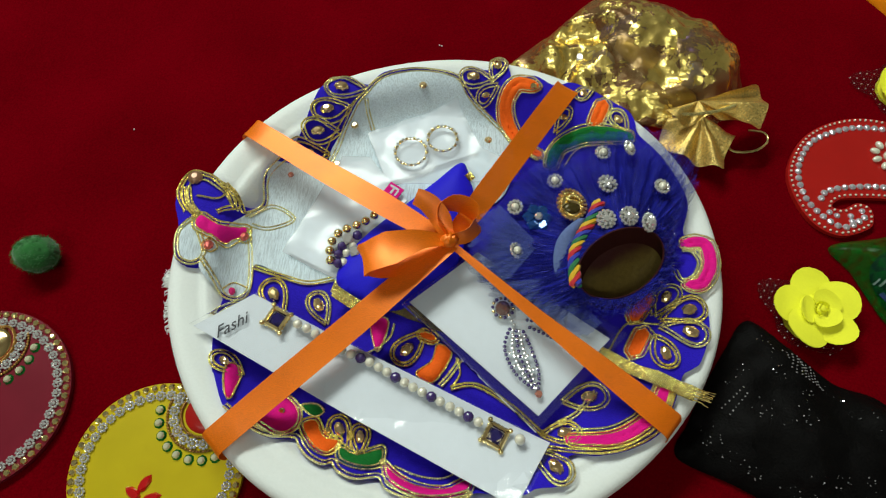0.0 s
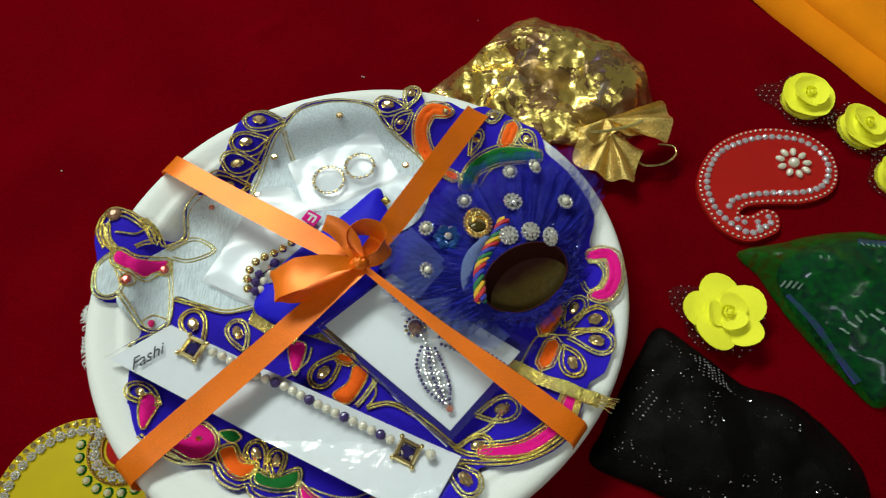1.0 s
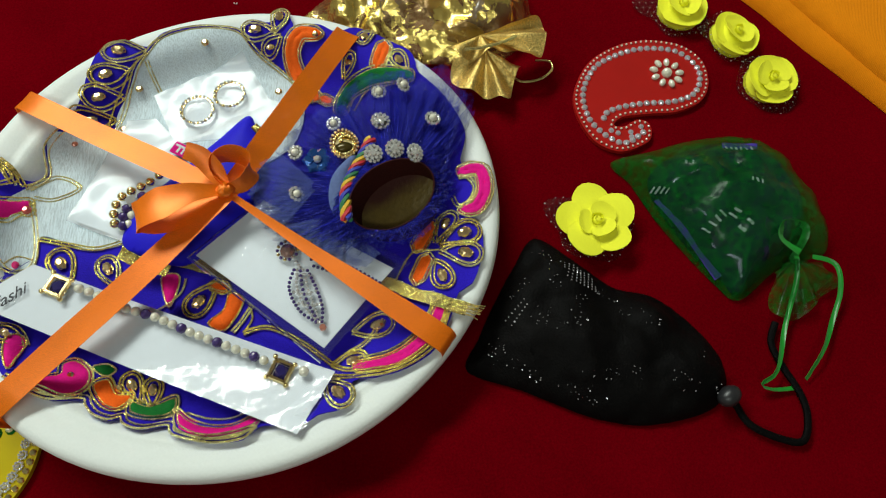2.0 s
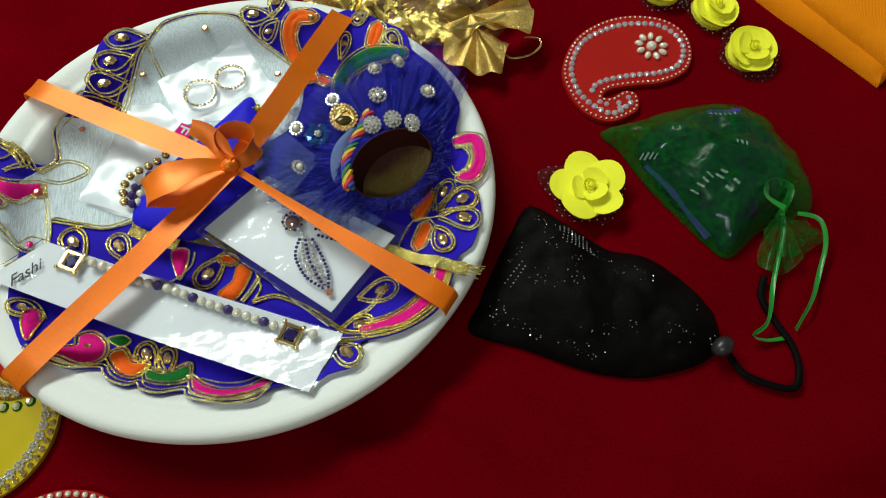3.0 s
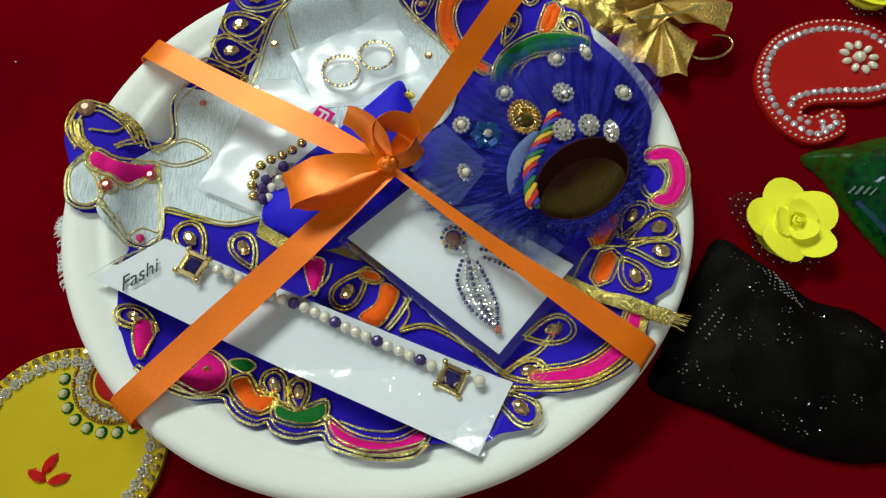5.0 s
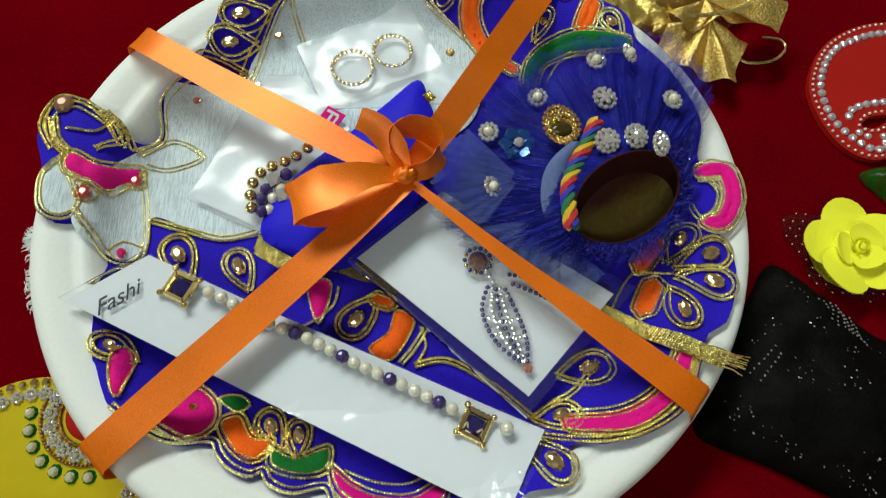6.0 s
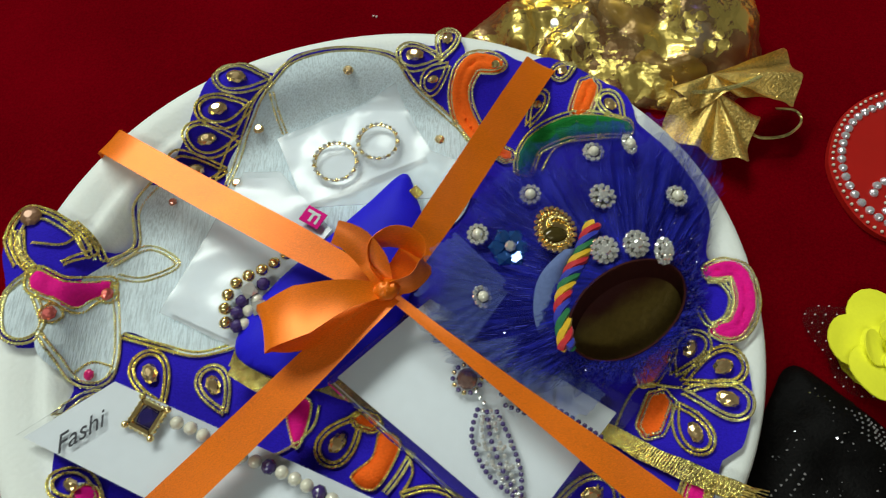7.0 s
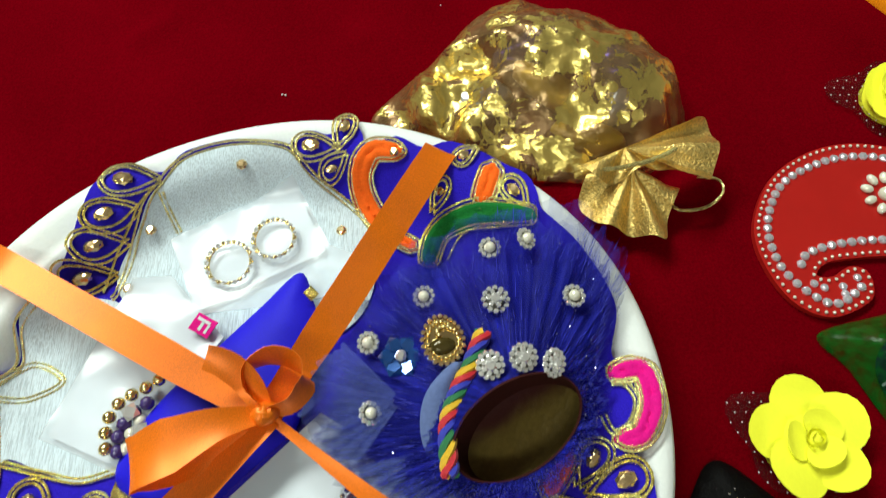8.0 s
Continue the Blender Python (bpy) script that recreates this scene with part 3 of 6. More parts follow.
OUTLINE = ([(-129.6, -10.1), (-132.9, 8.0), (-137.9, 23.5), (-132.2, 39.6), (-114.8, 32.3), (-106.7, 25.3), (-98.0, 30.6), (-98.6, 44.8), (-92.8, 54.6), (-79.9, 67.7)]
           + [(-87.0, 61.2), (-82.3, 72.2), (-79.7, 84.5), (-74.1, 101.2), (-63.4, 105.8), (-50.5, 102.4), (-42.3, 111.3), (-22.6, 116.6), (-0.9, 114.5), (5.7, 119.9), (16.1, 118.2), (22.0, 127.5), (28.0, 117.4), (29.9, 112.6), (41.3, 116.2), (52.7, 110.8), (64.1, 113.2), (75.3, 109.1), (83.6, 103.1), (93.0, 97.7), (96.6, 87.0)]
           + [(97.6, 82.0), (110.5, 66.4), (120.6, 43.1), (117.0, 23.5), (129.6, 20.2), (128.1, 3.1), (120.5, -6.4), (124.5, -16.5), (123.6, -29.1), (117.6, -43.4), (110.8, -47.4), (106.3, -58.7), (98.3, -74.2), (83.8, -82.9), (70.1, -85.9), (59.3, -86.3), (56.7, -98.2), (43.9, -101.2), (36.4, -105.3)]
           + [(18.8, -104.5), (11.7, -110.0), (-2.1, -110.1), (-17.6, -106.1), (-22.4, -101.2), (-32.1, -102.7), (-39.8, -100.2), (-43.4, -96.7), (-46.7, -98.2), (-53.1, -95.6), (-57.9, -91.3), (-61.1, -87.6), (-71.1, -88.5), (-81.2, -84.6), (-92.6, -77.3), (-100.8, -62.5)]
           + [(-102.1, -59.7), (-107.1, -35.6), (-107.9, -22.4), (-117.7, -11.4), (-123.0, -11.8)])
part("base_cloth", filled([(p.x, p.y) for p in spline(OUTLINE, 3.0, True)], lambda x, y: dress_z(x, y), 4.5, 1.6), BLUE, dress, "royal blue felt base with a scalloped edge")
part("lower_layer", filled([(p.x * 0.985, p.y * 0.985 - 0.8) for p in spline(OUTLINE, 3.0, True)], lambda x, y: dress_z(x, y) - 1.9, 5.0, 1.2), BLUE, dress, "second blue cloth layer under the first")
PANEL_A = [(-67.6, 58.6), (-60.8, 81.9), (-50.5, 98.2), (-40.2, 108.6), (-22.3, 113.4), (-3.8, 111.9), (5.8, 104.4), (19.8, 95.1), (32.8, 81.7), (27.1, 46.2), (-6.3, 29.6), (-36.4, 34.7)]
PANEL_B = [(-105.8, 20.6), (-97.3, 29.6), (-97.6, 44.7), (-91.4, 53.8), (-65.1, 53.2), (-38.7, 24.2), (-43.3, 1.1), (-55.8, -8.6), (-70.3, -11.2), (-82.3, -7.6), (-97.0, -3.1), (-97.3, -16.1), (-106.0, -22.2), (-119.3, -10.2), (-111.9, 10.0)]
for pts in (PANEL_A, PANEL_B):
    part("white_panel", filled([(p.x, p.y) for p in spline(pts, 2.5, True)], lambda x, y: dress_z(x, y) + 1.0, 3.5, 1.2), WHITECLOTH, dress, "pale blue-white stitched cloth panel")
cord([(-69.7, 55.9), (-67.7, 59.3), (-60.9, 81.9), (-50.7, 98.6), (-40.7, 109.4), (-22.4, 114.7), (-3.1, 113.0), (6.3, 104.6), (21.6, 93.4), (32.1, 82.7)])
cord([(0.2, 111.1), (8.3, 102.7), (19.3, 95.5), (20.7, 94.2)])
cord([(-50.9, 94.5), (-49.5, 89.5), (-46.5, 82.5)])
cord([(-73.4, 58.3), (-68.4, 73.0), (-60.0, 87.9), (-53.3, 96.0)], double=False)
for pair in ([(-50.7, 99.2), (-73.2, 98.7)], [(-58.9, 88.6), (-78.3, 82.8)], [(-64.3, 77.4), (-82.0, 71.9)], [(-68.5, 65.5), (-87.1, 60.6)], [(17.8, 111.5), (22.7, 126.3)], [(18.5, 111.8), (0.3, 113.8)], [(21.6, 109.7), (11.1, 102.6)],
             [(74.2, 110.2), (64.9, 103.1)], [(91.7, 81.7), (84.2, 95.3)], [(55.4, 87.6), (60.9, 97.4)]):
    drop(pair, 0.62)
for pair in ([(101.4, -18.2), (110.4, -4.4)], [(103.4, -21.1), (123.1, -14.1)], [(103.0, -24.5), (122.9, -29.7)], [(100.4, -28.4), (105.0, -44.8)], [(58.4, -60.7), (78.7, -56.0)], [(48.7, -76.4), (65.5, -74.4)], [(44.8, -82.9), (58.0, -97.0)],
             [(-38.5, -89.5), (-46.2, -75.4)], [(-33.0, -91.9), (-34.0, -78.1)], [(-90.4, -60.9), (-102.5, -53.4)]):
    drop(pair, 0.66)
for pair in ([(-78.5, -29.5), (-88.6, -11.1)], [(-56.5, -31.6), (-65.0, -16.0)], [(-107.9, -35.0), (-99.0, -26.4)], [(-8.2, -31.7), (-21.1, -47.3)]):
    drop(pair, 0.66)
band([(43.1, 109.1), (33.1, 110.6), (27.1, 103.9), (27.6, 96.1), (32.8, 86.8), (40.2, 76.4)], 8.5, ORANGEPAD, "orange felt paisley patch")
band([(79.8, 100.6), (74.8, 87.1)], 8.5, ORANGEPAD, "orange felt patch")
band([(48.2, 74.2), (42.0, 78.1)], 6, ORANGEPAD, "orange felt patch")
band([(53.0, 66.7), (57.5, 79.9), (68.8, 83.7), (82.7, 81.4), (94.3, 78.7)], 8.5, GREENPAD, "dark green felt crescent")
cord([(61.0, 68.4), (66.5, 77.5), (76.3, 78.8), (84.7, 76.9)], double=False)
band([(115.4, 17.3), (125.7, 18.5), (127.9, 7.6), (123.0, -2.6), (115.5, -4.2)], 7.5, PINKPAD, "hot pink felt crescent")
cord([(111.4, 4.1), (113.9, -1.7), (119.7, 0.8), (122.8, 8.2), (119.7, 14.0), (115.1, 14.6)])
band([(100.5, -6.9), (91.8, -19.7)], 7.5, ORANGEPAD, "orange felt petal")
band([(97.1, -25.0), (90.9, -37.7)], 7.5, ORANGEPAD, "orange felt petal")
band([(59.8, -78.4), (78.4, -78.2), (94.0, -68.3), (102.6, -52.3)], 6.5, PINKPAD, "hot pink felt crescent")
cord([(60.7, -73.2), (77.4, -72.6), (90.1, -64.7), (97.1, -53.2)], double=False)
cord([(48.7, -81.9), (67.5, -84.3), (83.4, -81.3), (97.4, -72.2), (104.8, -57.2)])
pad([(-82.1, -79.8), (-76.0, -82.9), (-68.1, -86.2), (-62.5, -81.3), (-63.1, -72.9), (-69.9, -67.4), (-75.6, -69.1), (-74.9, -74.1), (-78.5, -76.1)], PINKPAD, "hot pink felt paisley patch")
pad([(-60.9, -80.0), (-54.4, -76.9), (-49.4, -84.0), (-42.2, -85.3), (-46.4, -92.3), (-54.0, -89.4)], ORANGEPAD, "orange felt heart")
pad([(-41.7, -87.9), (-33.8, -90.7), (-23.0, -87.1), (-23.4, -95.0), (-32.0, -96.9), (-41.3, -94.0)], GREENPAD, "dark green felt heart")
pad([(-21.8, -93.3), (-14.4, -98.7), (-4.8, -102.5), (6.2, -102.8), (16.8, -97.3), (15.2, -104.6), (-3.2, -107.8), (-17.7, -102.2)], PINKPAD, "hot pink felt crescent")
pad([(-96.6, -60.7), (-95.2, -55.8), (-90.8, -59.6), (-90.1, -71.8), (-93.0, -72.1)], PINKPAD, "hot pink felt patch", False)
pad([(-35.2, -27.8), (-26.9, -27.2), (-27.9, -38.8), (-31.0, -42.8)], PINKPAD, "hot pink felt petal", False)
pad([(-1.4, -37.7), (5.4, -41.9), (-2.5, -56.2), (-10.8, -52.6), (-3.9, -46.0)], ORANGEPAD, "orange felt band", False)
pad([(-62.2, -71.3), (-55.5, -70.2), (-51.6, -73.3), (-56.0, -75.7)], GREENPAD, "dark green felt patch", False)
cord([(-92.4, -76.2), (-81.7, -83.1), (-71.7, -87.0), (-61.5, -86.0), (-58.1, -89.7), (-53.3, -94.1), (-47.1, -96.6), (-43.5, -95.2), (-39.8, -99.0), (-32.5, -101.5), (-22.8, -99.9), (-17.6, -105.2), (-2.3, -109.3), (10.7, -108.8), (17.1, -104.0)])
cord([(-17.0, -94.9), (-6.4, -98.5), (4.0, -99.1), (11.2, -95.9)], double=False)
cord([(9.9, -44.1), (5.1, -52.1), (0.8, -57.6)])
band([(-10.5, -32.8), (-2.8, -35.2)], 5.0, ORANGEPAD, "orange felt patch")
cord([(6.0, -58.1), (18.3, -56.1), (34.8, -64.7), (50.9, -77.6)])
cord([(7.7, -43.3), (10.0, -51.0), (6.0, -58.1)], double=False)
cord([(-53.6, -38.6), (-39.5, -45.7), (-26.3, -37.7), (-23.5, -28.7)], double=False)
cord([(74.2, -55.0), (65.2, -65.7), (56.6, -70.8), (49.6, -75.9)])
cord([(79.7, -37.4), (89.6, -21.6), (102.9, -23.0)], double=False)
for k in range(4):
    a, b, c = [(-136.5, 29.5), (-133.0, 20.0), (-125.0, 12.4)]
    cord([(q[0] + 1.5 * k, q[1] + 0.2 * k) for q in (a, b, c)], double=False, r=0.6)
    a, b, c = [(-118.8, 33.0), (-112.7, 27.7), (-109.6, 21.1)]
    cord([(q[0] + 1.5 * k, q[1] + 0.3 * k) for q in (a, b, c)], double=False, r=0.6)
# the left-hand flower of cord, felt and stones
pad([(-125.0, 13.0), (-122.0, 15.0), (-114.0, 12.0), (-107.0, 15.0), (-103.0, 16.0), (-103.0, 11.0), (-107.0, 7.0), (-111.0, 2.0), (-116.0, 4.0), (-124.0, 7.0)], PINKPAD, "hot pink felt heart")
cord([(-130.9, 16.0), (-137.0, 26.8), (-132.0, 38.6), (-116.2, 32.6), (-108.1, 24.7), (-116.4, 17.9)])
cord([(-128.4, 17.2), (-133.2, 25.5), (-129.6, 34.7), (-116.4, 29.4), (-110.8, 23.4)], double=False)
cord([(-127.2, 24.4), (-117.5, 24.8), (-113.2, 29.9)], double=False)
cord([(-105.8, 21.2), (-97.8, 29.4), (-98.0, 42.9), (-92.0, 54.1), (-86.4, 58.6)])
cord([(-104.0, 21.5), (-93.4, 30.3), (-81.9, 24.1), (-92.1, 17.9), (-102.0, 17.6)])
cord([(-125.8, 12.3), (-131.5, 4.3), (-128.9, -8.5), (-122.0, -11.0), (-118.0, -4.9), (-122.5, 5.8)])
cord([(-119.1, -6.8), (-112.7, -14.7), (-106.8, -22.6), (-100.0, -21.4), (-97.7, -14.0), (-100.3, 2.7), (-103.7, 15.4)])
cord([(-97.3, -4.4), (-82.2, -8.2), (-68.9, -10.8), (-56.0, -7.4)])
cord([(-108.1, -19.4), (-104.5, -14.8), (-97.9, -16.1)], double=False)
part("white_panel", filled(closed_ring([(-125.8, 12.3), (-131.0, 4.3), (-128.5, -8.0), (-122.2, -10.4), (-118.6, -4.9), (-122.5, 5.8)]), lambda x, y: dress_z(x, y) + 0.7, 2.0, 0.7), WHITECLOTH, dress, "pale lilac-white petal")
part("white_panel", filled(closed_ring([(-118.5, 12.0), (-112.0, 10.5), (-104.5, 15.0), (-101.5, 2.0), (-99.0, -13.0), (-106.5, -19.5), (-117.5, -6.0), (-122.5, 6.0)]), lambda x, y: dress_z(x, y) + 0.9, 2.5, 0.7), WHITECLOTH, dress, "pale stitched muzzle panel")
for x, y in [(-116.5, -0.6), (-104.5, 10.5)]:
    put("stone", ROSY_DROP, spot(x, y, dress_z(x, y) + 0.8, 20, 1.2), dress)
    cord([(x + 3.4 * math.cos(k), y + 3.4 * math.sin(k)) for k in (0, 1.05, 2.1, 3.14, 4.2, 5.2)], closed=True, double=False)
x, y = (-130.6, 35.3)
put("stone", BRONZE_DROP, spot(x, y, dress_z(x, y) + 0.8, 20, 1.6), dress)
PINKDOT = mesh_of("pink_stone", dome(2.0, 1.2, 8, 3), PINKSTONE)
PEACHDOT = mesh_of("peach_stone", dome(1.6, 1.3, 8, 3), PEACHSTONE)
x, y = (-104.7, -19.5)
gem(PINKDOT, x, y, 1.1, 0.8)
x, y = (-87.2, 49.4)
gem(PEACHDOT, x, y, 1.1, 0.8)
for x, y in [(-20.3, 106.1), (-56.7, 82.6), (-63.8, 59.7), (18.3, 82.6)]:
    gem(GEM_CLEAR, x, y, 1.15, 0.8)
for x, y in [(40.8, 108.2)]:
    gem(GEM_GOLD, x, y, 1.2, 2.4)
for x, y in [(-48.5, -81.8), (-70.0, -75.2)]:
    gem(GEM_GOLD, x, y, 1.0, 2.2)

# ---- gold lace strip under the cards ----
def lace_strip(pts, w, name="lace_strip"):
    t = thing(name, pts[0][0], pts[0][1], dress_z(*pts[0]), "narrow glittering gold lace strip lying across the dress", "ribbon")
    line = spline(pts, 2.0)
    pos = on_dress([(p.x, p.y) for p in line], 2.6)
    bm = bmesh.new()
    strip(bm, pos, [w * (1 + 0.05 * math.sin(i)) for i in range(len(pos))], [Vector((-(line[min(i + 1, len(line) - 1)] - line[max(i - 1, 0)]).y, (line[min(i + 1, len(line) - 1)] - line[max(i - 1, 0)]).x, 0)) for i in range(len(line))], 0.8, 0.3)
    part("lace", bm, LACE, t)
    # loose gold threads at its end
    bm = bmesh.new()
    end, dirn = pos[-1], (pos[-1] - pos[-4]).normalized()
    for k in range(14):
        s = Vector((-dirn.y, dirn.x, 0)) * rnd.uniform(-w / 2, w / 2)
        add_tube(bm, [end + s, end + s + dirn * rnd.uniform(2, 4) + Vector((0, 0, rnd.uniform(0, 1))), end + s * 1.3 + dirn * rnd.uniform(4, 8) + Vector((0, 0, rnd.uniform(-1, 1)))], 0.22, 4)
    part("loose_threads", bm, GOLD, t)


lace_strip([(-55.9, -12.3), (-35.4, -17.3), (-12.2, -24.4), (10.5, -30.8), (60.3, -35.0), (78.9, -38.2), (95.9, -49.7), (113.4, -57.7)], 6.5)

# ---- cards and packets on the dress ----
def lift_of(z0, extra=1.0):
    """A flat piece at about z0 that nowhere sinks into the dress."""
    return lambda x, y: max(z0, dress_z(x, y) + extra)


def grown(quad, d):
    """A quadrilateral with its corners moved outwards by d."""
    c = sum((Vector(q) for q in quad), Vector((0, 0))) / len(quad)
    return [tuple(Vector(q) + (Vector(q) - c).normalized() * d) for q in quad]


def sides_of(quad, step=4.0):
    out = []
    for i in range(len(quad)):
        a, b = Vector(quad[i]), Vector(quad[(i + 1) % len(quad)])
        n = max(1, int((b - a).length / step))
        out += [tuple(a.lerp(b, k / n)) for k in range(n)]
    return out


def card_lie(over):
    """The long card lies on the cloth and leans up on the plate's rim at two of its ends."""
    return lambda x, y: max(21.6 + 0.14 * max(0.0, -50 - x) + 0.21 * max(0.0, -75 - y), dress_z(x, y) + 0.6) + over


BEAD_PEARL = mesh_of("pearl_bead", ball(2.3), PEARL, True)
BEAD_VIOLET = mesh_of("violet_bead", ball(2.6, 8, 6), VIOLET)
BEAD_GOLD = mesh_of("gold_bead", ball(2.4), GOLDMETAL, True)
BEAD_TINY = mesh_of("tiny_stone", ball(0.95, 6, 4), CRYSTAL)
BEAD_TINYGOLD = mesh_of("tiny_gold_bead", ball(0.95, 6, 4), GOLDMETAL, True)
BEAD_TINYVIOLET = mesh_of("tiny_violet_bead", ball(0.95, 6, 4), VIOLET)

CARD_A = [(-113.5, -42.2), (-90.0, -23.6), (51.0, -81.2), (35.6, -109.3)]
card = thing("bracelet_card", *CARD_A[0], 22, "white cardboard jewellery card with cursive print, under an orange ribbon", "card")
part("board", filled(sides_of(CARD_A), card_lie(0.4), 6.0, 0.7), CARD, card, smooth=False)
part("sleeve", filled(sides_of(grown(CARD_A, 2.0)), lambda x, y: card_lie(1.2)(x, y) + 0.5 * noise.noise((x * 0.05, y * 0.05, 5)), 2.6, 0.5), FILM, card, "clear plastic sleeve").visible_shadow = False
# the print on the card
txt = bpy.data.curves.new("print", "FONT")
txt.body, txt.size, txt.shear, txt.extrude = "Fashi", 0.0078, 0.55, 0.0001
txt.offset, txt.space_character = 0.0, 1.0
tob = new("print", txt)
bpy.context.view_layer.update()
tme = bpy.data.meshes.new_from_object(tob)
bpy.data.objects.remove(tob)
tme.materials.append(INK)
p0, p1 = [(-102.0, -47.6), (-86.7, -37.4)]
put("print", tme, spot(p0[0], p0[1], card_lie(1.9)(*p0), 4 + math.degrees(math.atan2(p1[1] - p0[1], p1[0] - p0[0])), 1.0, 0, 6), card, "dark cursive printed letters")


def square_setting(parent, x, y, z, turn):
    """A square stone in a gold frame with a beaded edge."""
    bm = bmesh.new()
    for k in range(4):
        a, b = k * math.pi / 2, (k + 1) * math.pi / 2
        add_tube(bm, [Vector((5.6 * math.cos(a), 5.6 * math.sin(a), 1.2)), Vector((5.6 * math.cos(b), 5.6 * math.sin(b), 1.2))], 1.1, 6)
        for j in range(5):
            q = Vector((6.6 * math.cos(a), 6.6 * math.sin(a), 0.8)).lerp(Vector((6.6 * math.cos(b), 6.6 * math.sin(b), 0.8)), j / 5)
            bmesh.ops.create_icosphere(bm, subdivisions=1, radius=0.9 * MM, matrix=Matrix.Translation(q * MM))
    for k in range(4):
        bmesh.ops.create_icosphere(bm, subdivisions=2, radius=1.25 * MM, matrix=Matrix.Translation((6.9 * math.cos(k * math.pi / 2) * MM, 7.2 * math.sin(k * math.pi / 2) * MM, 1.4 * MM)))
    m = spot(x, y, z, turn)
    ob = part("setting", bm, GOLDMETAL, parent, "square gold setting")
    ob.matrix_basis = m
    WORLD[ob] = m
    put("square_stone", mesh_of("square_stone", dome(3.9, 2.0, 4, 2), NAVYSTONE), m, ob, "dark blue square stone")


bracelet = thing("bracelet", *(-31.7, -53.8), 25, "bracelet of cream pearls and violet beads with gold square ends", "bracelet")
LINE = spline([(-71.8, -36.2), (-63.8, -38.0), (-47.5, -46.1), (-32.0, -51.8), (-13.9, -60.5), (5.0, -68.7), (21.0, -75.9)], 0.5)
acc, last, k = 0.0, LINE[0], 0
for p in LINE:
    acc += (p - last).length
    last = p
    if acc >= 4.5:
        acc, k = 0.0, k + 1
        put("bead", BEAD_VIOLET if k % 4 == 0 else BEAD_PEARL, spot(p.x, p.y, card_lie(1.6)(p.x, p.y) + 2.2, 30 * k), bracelet)
for q in [(-77.1, -35.2), (26.7, -80.2)]:
    square_setting(bracelet, q[0], q[1], card_lie(1.6)(*q), 20)
q = (37.3, -81.3)
put("bead", BEAD_PEARL, spot(q[0], q[1], card_lie(1.6)(*q) + 2.2, 0, 1.1), bracelet)

CARD_B = [(-16.5, -20.5), (45.9, -70.0), (79.6, -31.6), (15.0, 8.5)]
card = thing("pendant_card", *CARD_B[1], 25, "white cardboard card in a glossy clear plastic bag, tied under ribbon", "card")
part("board", filled(sides_of(CARD_B), lift_of(23.4, 1.8), 6.0, 0.7), CARD, card, smooth=False)
BAG_B = [(-19.6, -21.3), (44.9, -76.8), (88.0, -29.1), (37.8, 1.6), (15.0, 9.8)]
part("sleeve", filled(sides_of(BAG_B), lambda x, y: lift_of(24.6, 2.8)(x, y) + 0.9 * noise.noise((x * 0.06, y * 0.06, 8)), 3.5, 0.9), FILM, card, "crinkled clear plastic bag").visible_shadow = False
bm = bmesh.new()
seam = [(-19.3, -22.1), (13.2, -49.4), (45.0, -77.1)]
add_tube(bm, [Vector((p.x, p.y, lift_of(25.0, 3.0)(p.x, p.y))) for p in spline(seam, 3)], 0.9, 6)
part("zip_seam", bm, FILM, card, "folded plastic seam")

MAUVESTONE = material("mauve_stone", (0.42, 0.27, 0.24), 0.14, 0.7, grain=400, vary=0.5)
pendant = thing("pendant", *(28.1, -20.5), 28, "leaf shaped pendant of violet and clear beads with a mauve stone", "pendant")


def strand(pts, me, step=1.9, z=26.4):
    line, acc = spline(pts, 0.4), 0.0
    last = line[0]
    for p in line:
        acc += (p - last).length
        last = p
        if acc >= step:
            acc = 0.0
            put("bead", me, spot(p.x, p.y, lift_of(z, 3.6)(p.x, p.y), 0), pendant)


strand([(32.3, -29.5), (29.5, -40.4), (34.5, -51.8), (43.1, -58.7)], BEAD_TINYVIOLET)
strand([(37.2, -30.2), (42.4, -41.3), (45.4, -50.9), (45.2, -58.3)], BEAD_TINYVIOLET)
strand([(33.4, -29.6), (33.3, -40.7), (37.9, -51.5), (43.6, -58.2)], BEAD_TINY)
strand([(35.5, -29.8), (38.4, -41.0), (41.9, -51.2), (44.4, -58.3)], BEAD_TINY)
strand([(34.5, -29.7), (35.9, -40.9), (39.8, -51.3), (44.1, -58.2)], BEAD_TINYVIOLET, 2.2)
strand([(32.5, -32.9), (33.9, -35.4), (36.5, -36.2), (39.3, -34.0)], BEAD_TINY)
strand([(30.0, -41.6), (33.5, -43.6), (38.0, -44.0), (42.9, -42.6)], BEAD_TINY)
strand([(32.1, -48.2), (35.3, -49.0), (40.1, -49.9), (44.9, -49.1)], BEAD_TINY)
strand([(37.8, -26.0), (48.7, -27.7), (59.6, -31.5), (72.9, -40.0)], BEAD_TINYVIOLET)
strand([(39.1, -29.1), (48.6, -32.8), (56.6, -36.4)], BEAD_TINYVIOLET)
strand([(30.1, -23.6), (31.8, -26.1), (33.9, -29.3)], BEAD_TINY)
q = (28.2, -21.0)
put("round_stone", mesh_of("round_stone", dome(3.8, 2.6, 10, 3), MAUVESTONE), spot(q[0], q[1], lift_of(25.8, 3.0)(*q)), pendant, "mauve-brown round stone")
for k in range(14):
    put("bead", BEAD_TINYVIOLET if k % 2 else BEAD_TINYGOLD, spot(q[0] + 4.9 * math.cos(k * 0.449), q[1] + 4.9 * math.sin(k * 0.449), lift_of(26.2, 3.4)(*q)), pendant)
q = (45.6, -60.6)
